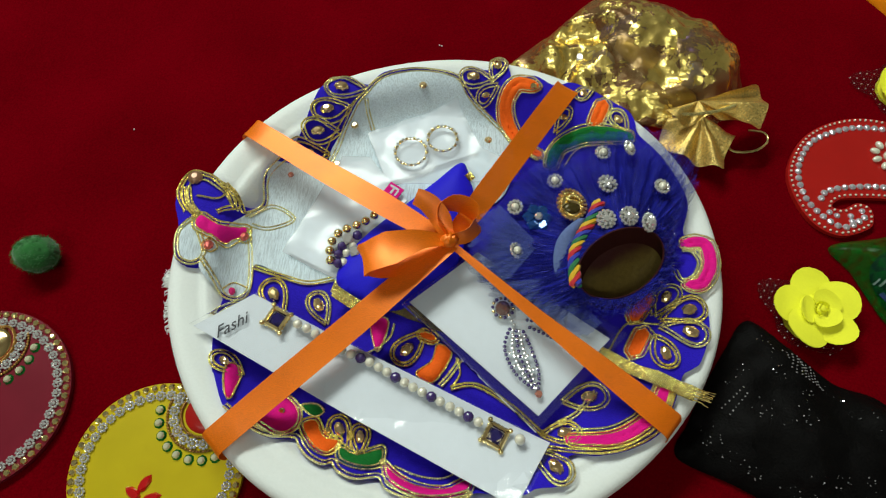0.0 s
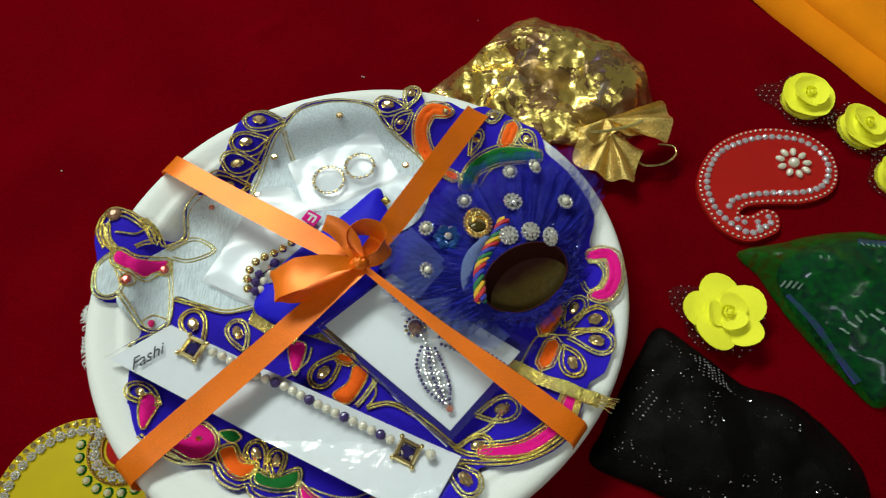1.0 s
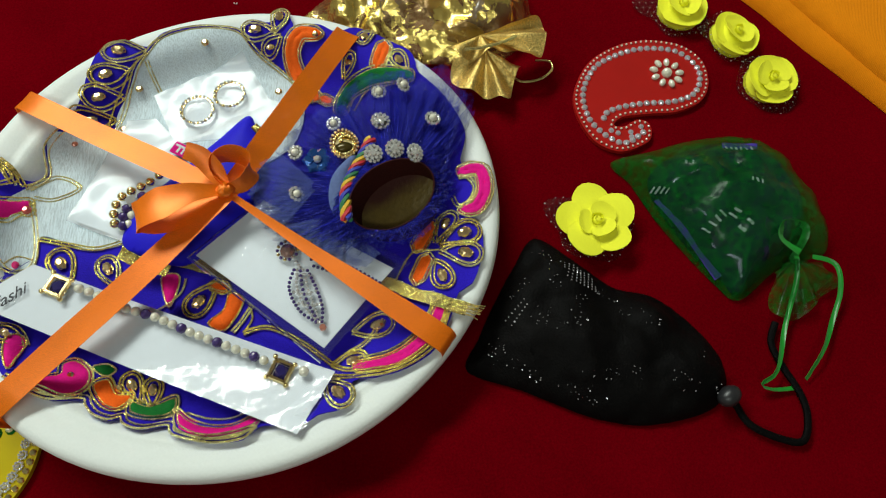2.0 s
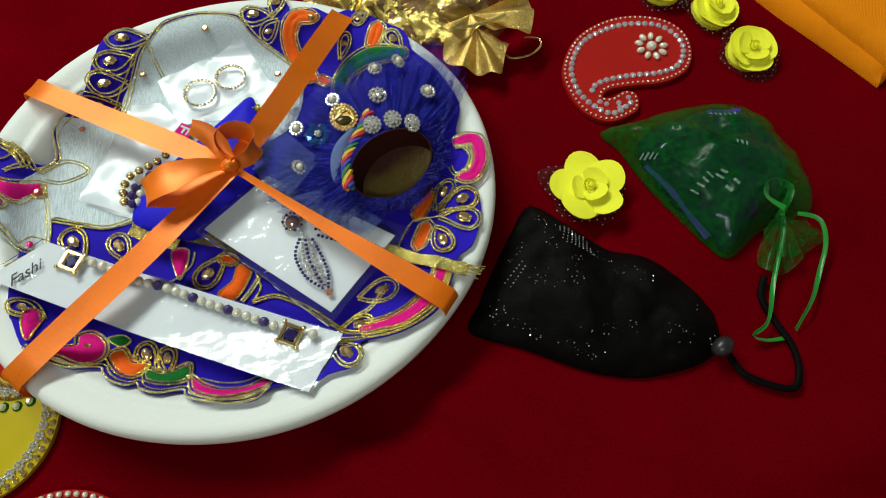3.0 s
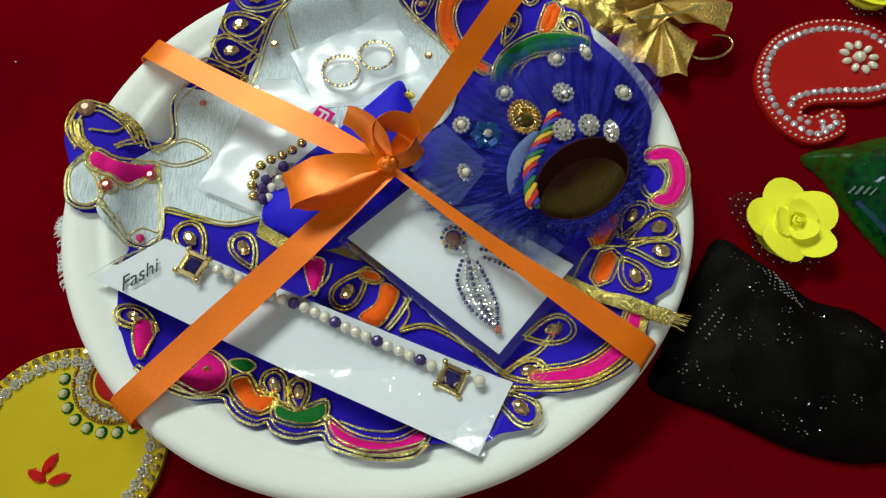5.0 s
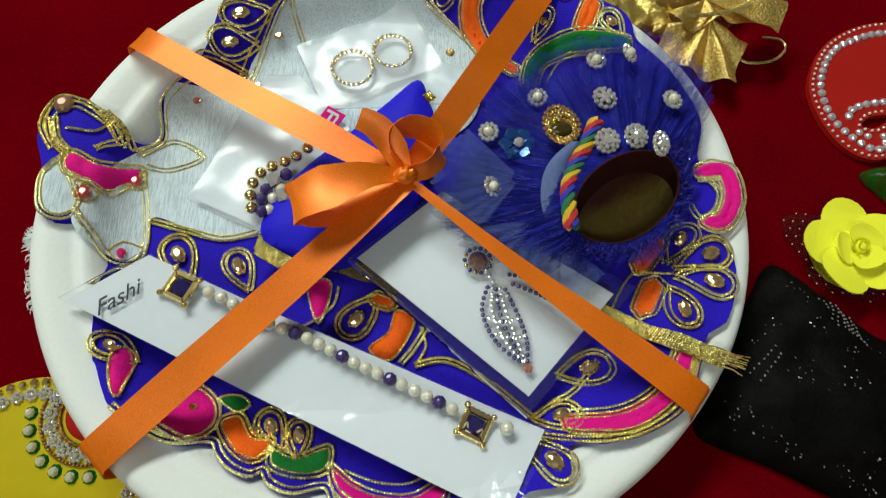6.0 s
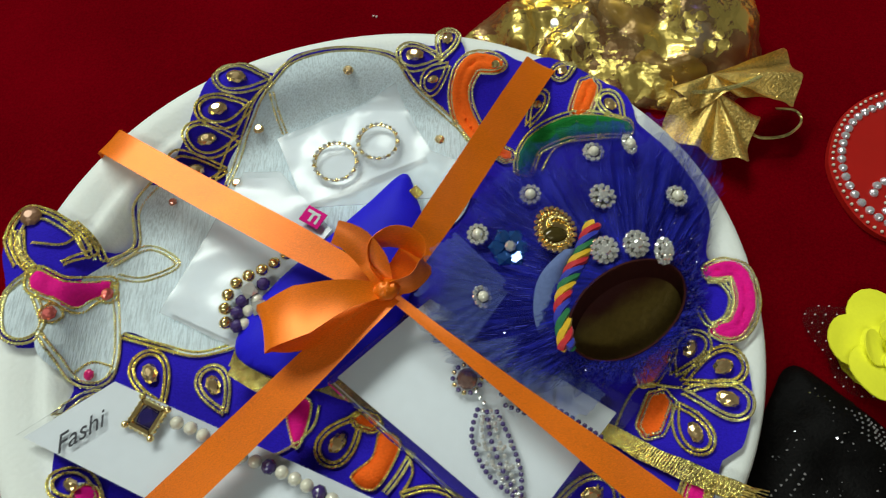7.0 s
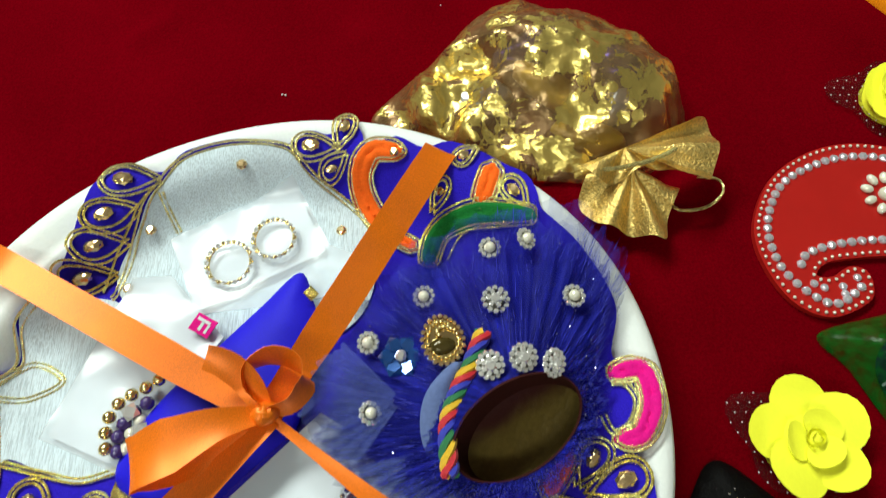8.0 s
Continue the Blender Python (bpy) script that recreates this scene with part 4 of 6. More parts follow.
put("tip_stone", mesh_of("tip_stone", dome(1.9, 2.0, 6, 2), PEACHSTONE), spot(q[0], q[1], lift_of(25.6, 3.2)(*q), 0, 1.0), pendant, "dusky pink tip stone")

PACK_A = [(-48.1, 77.2), (-1.2, 102.4), (12.6, 72.6), (-35.0, 48.8)]
pack = thing("earring_packet", *PACK_A[0], 16, "small milky plastic packet with hoop earrings", "packet")
part("paper", filled(sides_of(PACK_A), lambda x, y: lift_of(16.5, 1.6)(x, y) + 0.6 * noise.noise((x * 0.08, y * 0.08, 1)), 4.0, 0.6), CARD, pack, "white backing paper")
part("wrap", filled(sides_of([(-48.8, 78.7), (-0.6, 103.4), (14.5, 74.5), (27.4, 69.3), (19.2, 53.2), (-34.4, 46.7)]), lambda x, y: lift_of(18.0, 2.6)(x, y) + 1.2 * noise.noise((x * 0.09, y * 0.09, 4)), 3.0, 0.6), MILKY, pack, "crinkled milky wrap").visible_shadow = False
for i, c in enumerate([(-23.8, 67.2), (-7.2, 77.1)]):
    hoop = thing("hoop_earring", c[0], c[1], 19, "gold hoop earring set with small clear stones", "earring", "hoop earrings in the packet")
    bm = bmesh.new()
    zc = lift_of(19.6, 3.6)(*c)
    R = 8.2 - 0.5 * i
    ringline = [Vector((c[0] + R * math.cos(a), c[1] + R * 1.02 * math.sin(a), zc + 0.6 * math.sin(a + 1))) for a in (2 * math.pi * j / 40 for j in range(40))]
    add_tube(bm, ringline, 0.45, 6, closed=True)
    part("hoop", bm, GOLDMETAL, hoop)
    for j in range(26):
        a = 2 * math.pi * j / 26
        put("bead", BEAD_TINY if j % 2 else BEAD_TINYGOLD, spot(c[0] + (R + 0.5) * math.cos(a), c[1] + (R + 0.5) * math.sin(a), zc + 0.6, 40 * j, 0.95 + 0.15 * (j % 2)), hoop)

PACK_B = [(-81.7, 4.4), (-54.8, -7.2), (-40.0, 16.8), (-25.2, 37.1), (-46.3, 61.2), (-60.2, 60.4)]
pack = thing("bead_packet", *PACK_B[0], 16, "small milky plastic packet with a gold bead bracelet", "packet")
part("paper", filled(sides_of(PACK_B), lambda x, y: lift_of(16.8, 1.8)(x, y) + 0.8 * noise.noise((x * 0.07, y * 0.07, 2)), 4.0, 0.6), CARD, pack, "white backing paper")
part("wrap", filled(sides_of(grown(PACK_B, 2.0)), lambda x, y: lift_of(18.2, 2.8)(x, y) + 1.5 * noise.noise((x * 0.08, y * 0.08, 9)), 3.0, 0.6), MILKY, pack, "crinkled milky wrap").visible_shadow = False
q = (-30.6, 42.0)
bm = bmesh.new()
bmesh.ops.create_cube(bm, size=1, matrix=spot(q[0], q[1], lift_of(20.4, 4.2)(*q), -30) @ Matrix.Diagonal((8.5 * MM, 7.0 * MM, 0.5 * MM, 1)))
part("label", bm, PINKPAD, pack, "small crimson label", smooth=False)
bm = bmesh.new()
for dx, dy, sx, sy in ((-0.5, 1.6, 5.5, 1.2), (-0.4, -0.6, 1.2, 3.6), (2.2, -0.6, 1.0, 3.6)):
    bmesh.ops.create_cube(bm, size=1, matrix=spot(q[0], q[1], lift_of(20.7, 4.5)(*q), -30) @ Matrix.Translation((dx * MM, dy * MM, 0)) @ Matrix.Diagonal((sx * MM, sy * MM, 0.2 * MM, 1)))
part("label_print", bm, CARD, pack, "pale bars of print", smooth=False)
string = thing("bead_bracelet", *(-56.6, 5.2), 20, "curved string of shiny gold and dark violet beads", "bracelet")
for pts, me, step, z in (([(-57.7, -1.4), (-58.8, 7.1), (-55.2, 14.4), (-48.0, 18.5), (-41.7, 22.7), (-36.4, 28.3)], BEAD_GOLD, 5.0, 22.5), ([(-53.7, -2.4), (-54.1, 4.1), (-50.6, 10.3), (-44.5, 14.8)], BEAD_VIOLET, 4.6, 22.0), ([(-51.2, -1.5), (-50.2, 4.0), (-47.4, 8.3)], BEAD_PEARL, 4.6, 21.5)):
    acc = 9.0
    line = spline(pts, 0.5)
    last = line[0]
    for p in line:
        acc += (p - last).length
        last = p
        if acc >= step:
            acc = 0.0
            put("bead", me, spot(p.x, p.y, lift_of(z, 5.0)(p.x, p.y), 25), string)

SQUARE_CLEAR = mesh_of("square_clear_stone", dome(3.4, 1.6, 4, 2), CRYSTAL)
for x, y, a in ((-50.5, 10.5, 80), (-46.0, 4.0, 60)):
    put("square_stone", SQUARE_CLEAR, spot(x, y, lift_of(22.5, 5.5)(x, y) + 1.5, a, 1.0, 8, -6), string, "clear square-cut stone")

# ---- blue satin cap with gold trim ----
CAP = [(p.x, p.y) for p in spline([(3.9, 61.8), (8.9, 52.1), (11.6, 36.8)] + [(5.0, 2.4), (-8.8, -12.7), (-22.0, -22.9), (-34.3, -21.4), (-52.3, -13.4), (-51.3, 0.5), (-40.4, 16.4), (-26.5, 30.8), (-9.7, 48.2)], 2.0, True)]
cap = thing("satin_hat", *(-27.9, 1.3), 20, "royal blue satin hat with narrow gold trim, lying flat", "hat")


def cap_z(x, y):
    return max(21.0, dress_z(x, y) + 4)


part("crown", filled(CAP, cap_z, 3.0, 4.0, 5.0, 6.0), BLUESATIN, cap, "smooth royal blue satin")
for pts, w in (([(-53.7, -16.9), (-42.6, -23.1), (-29.5, -27.7)], 6.0), ([(-25.1, 26.2), (-14.4, 20.8), (-2.8, 10.8)], 6.0), ([(7.5, 54.4), (10.5, 51.3)], 4.0)):
    line = spline(pts, 1.5)
    bm = bmesh.new()
    pos = [Vector((p.x, p.y, cap_z(p.x, p.y) + 5.0 * (1 - math.exp(-edge_gap(p, CAP) / 6.0)) * inside(p, CAP) + 1.0)) for p in line]
    d = (pos[-1] - pos[0]).normalized()
    strip(bm, pos, [w] * len(pos), [Vector((-d.y, d.x, 0))] * len(pos), 0.8, 0.4)
    part("gold_trim", bm, LACE, cap, "glittering gold lace trim")

# ---- blue tulle turban with pearls ----
turban = thing("tulle_turban", *(72.5, 19.3), 22, "blue tulle turban with rhinestone brooches and a multicoloured braid", "turban")
OPEN_C, ax1, ax2 = Vector((80.8, -1.4)), Vector((20.6, 5.2)), Vector((1.8, 14.6))


def rim_z(a):
    """The opening leans towards the front: its far edge stands higher."""
    return 43.5 - 2.4 * math.cos(a) + 8.0 * math.sin(a)


EDGE = spline([(122.9, 52.1), (114.4, 69.1), (90.6, 75.9), (62.4, 66.4), (39.4, 59.4), (21.7, 34.2), (14.2, 5.4), (23.3, -12.6), (45.0, -21.7), (68.1, -24.0), (92.7, -19.4), (109.5, 2.6), (111.5, 21.6)], 3.0, True)


def rim_at(a):
    return OPEN_C + ax1 * math.cos(a) + ax2 * math.sin(a)


def edge_at(a):
    d = (rim_at(a) - OPEN_C).normalized()
    best = max(EDGE, key=lambda p: (p - OPEN_C).normalized().dot(d))
    return best


EDGES = [edge_at(2 * math.pi * k / 360) for k in range(360)]
EDGES = [sum((EDGES[(k + j) % 360] for j in range(-4, 5)), Vector((0, 0))) / 9 for k in range(360)]


def tulle_z(x, y):
    return 27 + 9 * ease(10, 80, x) + 2.0 * noise.noise((x * 0.05, y * 0.05, 7))


def ruffle_at(k, n, u, layer):
    """A point of one tulle layer: k of n round the opening, u from its rim (0) to the ragged outer edge (1)."""
    a = 2 * math.pi * k / n
    c, sn = math.cos(a), math.sin(a)
    e = EDGES[int(k * 360 / n) % 360]
    reach = (0.85 + 0.075 * layer) * (1 + 0.15 * noise.noise((c * 4, sn * 4, layer * 3)) + 0.09 * noise.noise((c * 17, sn * 17, layer * 3)))
    p = rim_at(a).lerp(OPEN_C.lerp(e, reach), u)
    sway = 2.2 * u * noise.noise((c * 6, sn * 6, 20 + layer))
    p = p + Vector((-sn, c)) * sway
    low = tulle_z(e.x, e.y) - 1.6 * layer + 3.0
    z = low + (rim_z(a) - low) * (1 - u) ** 2.0
    z += (0.3 + 6.5 * u) * noise.noise((c * 5, sn * 5, 4 + layer)) + (0.3 + 2.2 * u) * noise.noise((c * 19, sn * 19, 9 + layer)) + 1.8 * noise.noise((p.x * 0.09, p.y * 0.09, layer))
    return Vector((p.x, p.y, max(z, dress_z(p.x, p.y) + 1.5)))


for layer in range(4):
    bm = bmesh.new()
    uvs = bm.loops.layers.uv.new("along")
    n, m = 600, 14
    rows = [[bm.verts.new(ruffle_at(k, n, j / m, layer) * MM) for k in range(n)] for j in range(m + 1)]
    for j in range(m):
        for k in range(n):
            f = bm.faces.new((rows[j][k], rows[j][(k + 1) % n], rows[j + 1][(k + 1) % n], rows[j + 1][k]))
            for lp, uv in zip(f.loops, ((k, j), (k + 1, j), (k + 1, j + 1), (k, j + 1))):
                lp[uvs].uv = (uv[0] / n + layer * 1.37, uv[1] / m)
    part("tulle_ruffle", bm, TULLE, turban, "pleated sheer blue tulle")
# fine fibres that run along the pleats and stand out of the ruffle's edge
bm = bmesh.new()
for i in range(1800):
    k, layer = rnd.randrange(600), rnd.randrange(3)
    u0 = rnd.uniform(0.15, 0.97) if i % 2 else rnd.uniform(0.85, 0.99)
    u1 = u0 + rnd.uniform(0.06, 0.20)
    p, q = ruffle_at(k, 600, u0, layer), ruffle_at((k + rnd.uniform(-3, 3)) % 600, 600, u1, layer)
    w = Vector((-(q - p).y, (q - p).x, 0)).normalized() * 0.09
    up = Vector((0, 0, rnd.uniform(0.2, 1.0)))
    bm.faces.new([bm.verts.new(v * MM) for v in (p + up - w, p + up + w, q + up * 1.6)])
part("fuzz", bm, FUZZ, turban, "fuzzy blue fibres", kind="stuff")
# pale loose tulle ends by the bow and over the card
for c, rim, zc, ze, seed in (((44.0, 10.0), [(24.0, 30.0), (13.0, 20.0), (10.0, 8.0), (18.0, -6.0), (30.0, -10.0)], 34, 35, 3), ((58.0, -14.0), [(47.0, -17.0), (46.0, -27.0), (53.0, -29.0), (58.0, -36.0), (67.0, -33.0), (74.0, -27.0)], 35, 33, 8), ((52.0, -6.0), [(22.0, -12.0), (30.0, -19.0), (40.0, -24.0), (48.0, -27.0)], 34, 33.5, 5)):
    line = spline(rim, 0.8)
    bm = bmesh.new()
    rows = []
    for j in range(9):
        u = 0.1 + 0.9 * j / 8
        row = []
        for i2, p in enumerate(line):
            q = Vector(c).lerp(p, u * (1 + 0.10 * noise.noise((i2 * 0.35, seed, 0))))
            row.append(bm.verts.new((q.x * MM, q.y * MM, (zc * (1 - u) + ze * u + 1.6 * u * noise.noise((i2 * 0.22, seed, 1))) * MM)))
        rows.append(row)
    for a, b in zip(rows, rows[1:]):
        for k in range(len(line) - 1):
            bm.faces.new((a[k], a[k + 1], b[k + 1], b[k]))
    part("tulle_end", bm, PALETULLE, turban, "pale sheer loose end of tulle")
bm = bmesh.new()
for i in range(230):
    k = rnd.randrange(360)
    e, r = EDGES[k], rim_at(2 * math.pi * k / 360)
    u = rnd.uniform(0.15, 0.85)
    p = r.lerp(e, u)
    z = tulle_z(e.x, e.y) + (rim_z(2 * math.pi * k / 360) - tulle_z(e.x, e.y)) * (1 - u) ** 2.2 + rnd.uniform(0, 4)
    m = spot(p.x, p.y, z, rnd.uniform(0, 360), 1, rnd.uniform(-50, 50), rnd.uniform(-50, 50))
    bm.faces.new([bm.verts.new(m @ Vector(q) * 1.0) for q in ((-0.00016, -0.00016, 0), (0.00016, -0.00016, 0), (0.00016, 0.00016, 0), (-0.00016, 0.00016, 0))])
part("glitter", bm, SEQUIN, turban, "tiny silver glitter flecks", smooth=False, kind="stuff")
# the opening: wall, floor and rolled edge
def shaded_lining():
    """Olive cloth, the rim's shade painted maroon behind a soft, uneven border."""
    m = material("shaded_lining", (0.17, 0.115, 0.022), 0.42, 0.15, grain=500, vary=0.25, bump=0.3)
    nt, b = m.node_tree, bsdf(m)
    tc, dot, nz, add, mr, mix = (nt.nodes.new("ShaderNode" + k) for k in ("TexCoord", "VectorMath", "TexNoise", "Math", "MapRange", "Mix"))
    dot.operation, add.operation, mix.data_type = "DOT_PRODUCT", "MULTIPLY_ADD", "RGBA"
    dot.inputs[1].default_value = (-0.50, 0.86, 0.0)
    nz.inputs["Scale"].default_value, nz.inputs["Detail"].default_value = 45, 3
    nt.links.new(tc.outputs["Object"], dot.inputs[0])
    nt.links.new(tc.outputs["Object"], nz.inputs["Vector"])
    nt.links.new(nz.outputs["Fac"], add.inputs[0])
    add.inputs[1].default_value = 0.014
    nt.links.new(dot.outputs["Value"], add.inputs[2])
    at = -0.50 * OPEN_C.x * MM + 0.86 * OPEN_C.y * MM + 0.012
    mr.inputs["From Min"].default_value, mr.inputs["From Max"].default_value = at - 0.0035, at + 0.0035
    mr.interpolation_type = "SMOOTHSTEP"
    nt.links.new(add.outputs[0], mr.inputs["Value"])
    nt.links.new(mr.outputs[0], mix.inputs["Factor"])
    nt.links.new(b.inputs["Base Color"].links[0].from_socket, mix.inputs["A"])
    # dark maroon stands in for the shade below the opening's far rim
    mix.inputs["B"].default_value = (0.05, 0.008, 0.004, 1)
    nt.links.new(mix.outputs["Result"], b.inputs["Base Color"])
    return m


def lining(a, s, deep):
    return Vector((OPEN_C.x, OPEN_C.y, 43.5)) + (Vector((ax1.x, ax1.y, -2.4)) * math.cos(a) + Vector((ax2.x, ax2.y, 8.0)) * math.sin(a)) * s - Vector((-0.30, 0.02, 0.95)) * deep


bm = bmesh.new()
prev = None
for deep, sc in ((-0.5, 1.0), (4, 0.99), (10, 0.99), (15, 0.98)):
    row = [bm.verts.new(lining(2 * math.pi * k / 48, sc, deep) * MM) for k in range(48)]
    if prev:
        for k in range(48):
            bm.faces.new((prev[k], row[k], row[(k + 1) % 48], prev[(k + 1) % 48]))
    prev = row
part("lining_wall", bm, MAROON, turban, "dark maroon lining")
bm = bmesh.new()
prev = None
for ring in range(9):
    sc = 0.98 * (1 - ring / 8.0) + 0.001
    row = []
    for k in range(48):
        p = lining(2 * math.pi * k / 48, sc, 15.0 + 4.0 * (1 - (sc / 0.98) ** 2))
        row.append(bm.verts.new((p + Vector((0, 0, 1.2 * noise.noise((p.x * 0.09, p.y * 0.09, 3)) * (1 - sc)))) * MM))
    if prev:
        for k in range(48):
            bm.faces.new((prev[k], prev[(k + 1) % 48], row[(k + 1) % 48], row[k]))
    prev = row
part("lining_floor", bm, shaded_lining(), turban, "olive gold lining with shade painted maroon on one side")
bm = bmesh.new()
add_tube(bm, [lining(2 * math.pi * k / 60, 1.0, -0.5) for k in range(60)], 0.45, 6, closed=True)
part("rolled_edge", bm, MAROON, turban, "dark rolled rim")
bm = bmesh.new()
sb = spline([Vector((*q, z)) for q, z in zip([(56.8, -13.5), (54.5, -2.5), (56.3, 10.7), (62.8, 19.7)], (34, 39, 43, 46))], 2.0)
strip(bm, sb, [10 * math.sin(math.pi * (0.08 + 0.84 * i / len(sb))) for i in range(len(sb))], [Vector((1, 0.1, -0.1))] * len(sb), 0.6, 1.5)
part("side_band", bm, GREYBLUE, turban, "grey-blue cloth band")
# braid of four coloured strands
line = [Vector((p.x, p.y, 0)) for p in spline([(71.1, 29.1), (66.3, 18.0), (61.6, 9.1), (58.4, -1.3), (58.8, -15.0)], 0.6)]
for s in range(4):
    bm = bmesh.new()
    out = []
    for i, p in enumerate(line):
        d = (line[min(i + 1, len(line) - 1)] - line[max(i - 1, 0)]).normalized()
        side = Vector((-d.y, d.x, 0))
        a = i * 0.6 / 13.0 * 2 * math.pi + s * math.pi / 2
        out.append(p + side * 1.7 * math.cos(a) + Vector((0, 0, 46.0 + 1.2 * math.sin(a))))
    add_tube(bm, out, 1.35, 6)
    part("braid_strand", bm, BRAIDS[s], turban, ("red", "yellow", "green", "blue")[s] + " braid strand")
# brooches
PETAL_STONE = mesh_of("petal_stone", dome(1.08, 1.3, 6, 2), CRYSTAL)
SILVERBACK = mesh_of("silver_back", dome(3.4, 0.9, 14, 2, -1.6), material("tarnished_silver", (0.20, 0.19, 0.16), 0.35, 0.9, grain=500, vary=0.4), True)
CENTRE_PEARL = mesh_of("centre_stone", ball(2.1, 10, 7), PEARL, True)
CENTRE_CRYSTAL = mesh_of("centre_crystal", dome(2.2, 2.0, 8, 3), CRYSTAL)


def brooch(x, y, z, tilt, pearl=True, n=11, R=3.6, turn=0, squash=1.0):
    m = spot(x, y, z, turn, 1.0, tilt[0], tilt[1])
    ob = put("brooch", CENTRE_PEARL if pearl else CENTRE_CRYSTAL, m, turban, "silver rhinestone brooch")
    put("silver_back", SILVERBACK, m @ Matrix.Scale(R / 3.5, 4), ob)
    for k in range(n):
        a = 2 * math.pi * k / n
        put("petal_stone", PETAL_STONE, m @ spot(R * math.cos(a), R * squash * math.sin(a), -0.8, math.degrees(a)), ob)
    return ob


for (x, y), z, tl in (((31.9, 29.9), 31, (10, -15)), ((51.6, 45.6), 33, (5, -10)), ((75.7, 62.1), 37, (0, 0)), ((88.8, 63.9), 40, (0, 35)), ((102.8, 41.4), 42, (0, 12)), ((33.5, 6.1), 31, (0, 35))):
    brooch(x, y, z + 3.2, tl, True, 11, 3.3)
for (x, y), z in (((76.2, 41.1), 38),):
    brooch(x, y, z + 6.5, (0, 8), False, 12, 4.2)
    for k in range(6):
        put("petal_stone", PETAL_STONE, spot(x + 2.6 * math.cos(k), y + 2.6 * math.sin(k), z + 7.0, 0, 0.9), turban)
for (x, y), z, tl in (((72.3, 16.5), 53, (20, 0)), ((82.8, 18.5), 54, (15, 10)), ((92.7, 16.9), 52, (15, 35))):
    brooch(x, y, z, tl, False, 13, 3.9)
    for k in range(7):
        put("petal_stone", PETAL_STONE, spot(x, y, z, 0, 1, *tl) @ spot(2.4 * math.cos(k * 0.9), 2.4 * math.sin(k * 0.9), 0.3), turban)
# paisley brooch: dark stone in a beaded gold frame
cx, cy = (58.0, 27.3)
FRAME_STONE = mesh_of("frame_stone", dome(1.25, 1.3, 6, 2), AMBER)
def paisley_at(a, r):
    """An oval with one side drawn in, like a bean."""
    k = r * (1 - 0.16 * max(0.0, math.cos(a - 0.9)) ** 3)
    return Vector((cx + 0.92 * k * math.cos(a), cy + 1.12 * k * math.sin(a)))


base = bmesh.new()
base.faces.new([base.verts.new(((p.x - cx) * MM, (p.y - cy) * MM, 0)) for p in (paisley_at(2 * math.pi * k / 40, 7.0) for k in range(40))])
ob = put("paisley_brooch", mesh_of("brooch_plate", base, GOLDMETAL), spot(cx, cy, 45.2), turban, "dark stone in a beaded gold frame")
put("dark_stone", mesh_of("dark_stone", dome(3.9, 1.8, 14, 3), material("smoky_stone", (0.07, 0.05, 0.012), 0.1, 0.3, grain=300, vary=0.3), True), spot(cx - 0.4, cy - 2.2, 45.4, 8) @ Matrix.Diagonal((1.15, 0.75, 1, 1)), ob)
for k in range(22):
    a = 2 * math.pi * k / 22
    p = paisley_at(a, 7.4)
    put("frame_bead", FRAME_STONE, spot(p.x, p.y, 45.6, 0, 0.8), ob)
    p = paisley_at(a, 5.6)
    put("frame_bead", BEAD_TINYGOLD, spot(p.x, p.y, 46.0, 0, 0.8), ob)
for k in range(7):
    a = 0.6 + 0.55 * k
    put("frame_bead", BEAD_TINYGOLD, spot(cx + 0.5 + 2.6 * math.cos(a), cy + 2.4 + 1.7 * math.sin(a), 46.4, 0, 1.0), ob)
# faceted blue flower
cx, cy = (43.5, 24.7)
ob = put("crystal_flower", CENTRE_CRYSTAL, spot(cx, cy, 35.5), turban, "faceted blue crystal flower")
BLUEPETAL = mesh_of("blue_petal", dome(3.6, 2.6, 5, 2), TEALSTONE)
for k in range(6):
    put("petal", BLUEPETAL, spot(cx + 4.6 * math.cos(k * 1.047), cy + 4.6 * math.sin(k * 1.047), 33.5, 60 * k, 1, 12, -14), ob)

# ---- orange ribbon with its bow ----
ribbon = thing("satin_ribbon", 0, 6, 30, "orange satin ribbon tied crosswise round the plate with a bow", "ribbon")
KNOT = Vector((0.3, 5.8, 39.0))


def arm(end, w0=9.0, w1=12.0, fold=0.0, sag=0.0, spread=0.35, roll=0.0):
    e = Vector((end[0], end[1], 35.2))
    d = Vector((e.x - KNOT.x, e.y - KNOT.y, 0)).normalized()
    side = Vector((-d.y, d.x, 0))
    pts, ws, sd = [], [], []
    for k in range(13):
        u = k / 12
        pts.append(KNOT.lerp(e, u) + Vector((0, 0, -1.5 - sag * math.sin(math.pi * u) + 0.7 * math.sin(7 * u + end[0]))))
        ws.append(w0 + (w1 - w0) * ease(0.0, spread, u))
        sd.append(side + Vector((0, 0, fold * (1 - ease(0, 0.5, u)) + roll + 0.12 * math.sin(5 * u + end[1]))))
    for out, z in ((1.8, 32.4), (3.0, 28.5), (2.4, 22), (-4, 17), (-16, 8), (-30, 2.2)):
        pts.append(Vector((e.x, e.y, 0)) + d * out + Vector((0, 0, z)))
        ws.append(w1)
        sd.append(side)
    bm = bmesh.new()
    strip(bm, pts, ws, sd, 0.14, 0.12)
    part("band", bm, RIBBON, ribbon)


arm((-106.9, 65.9))
arm((58.8, 106.6), 9.5, 12.8, roll=0.42)
arm((-92.5, -92.5), 11, 12.3)
arm((102.0, -71.7), 3.4, 11.8, 0.6, spread=1.0)


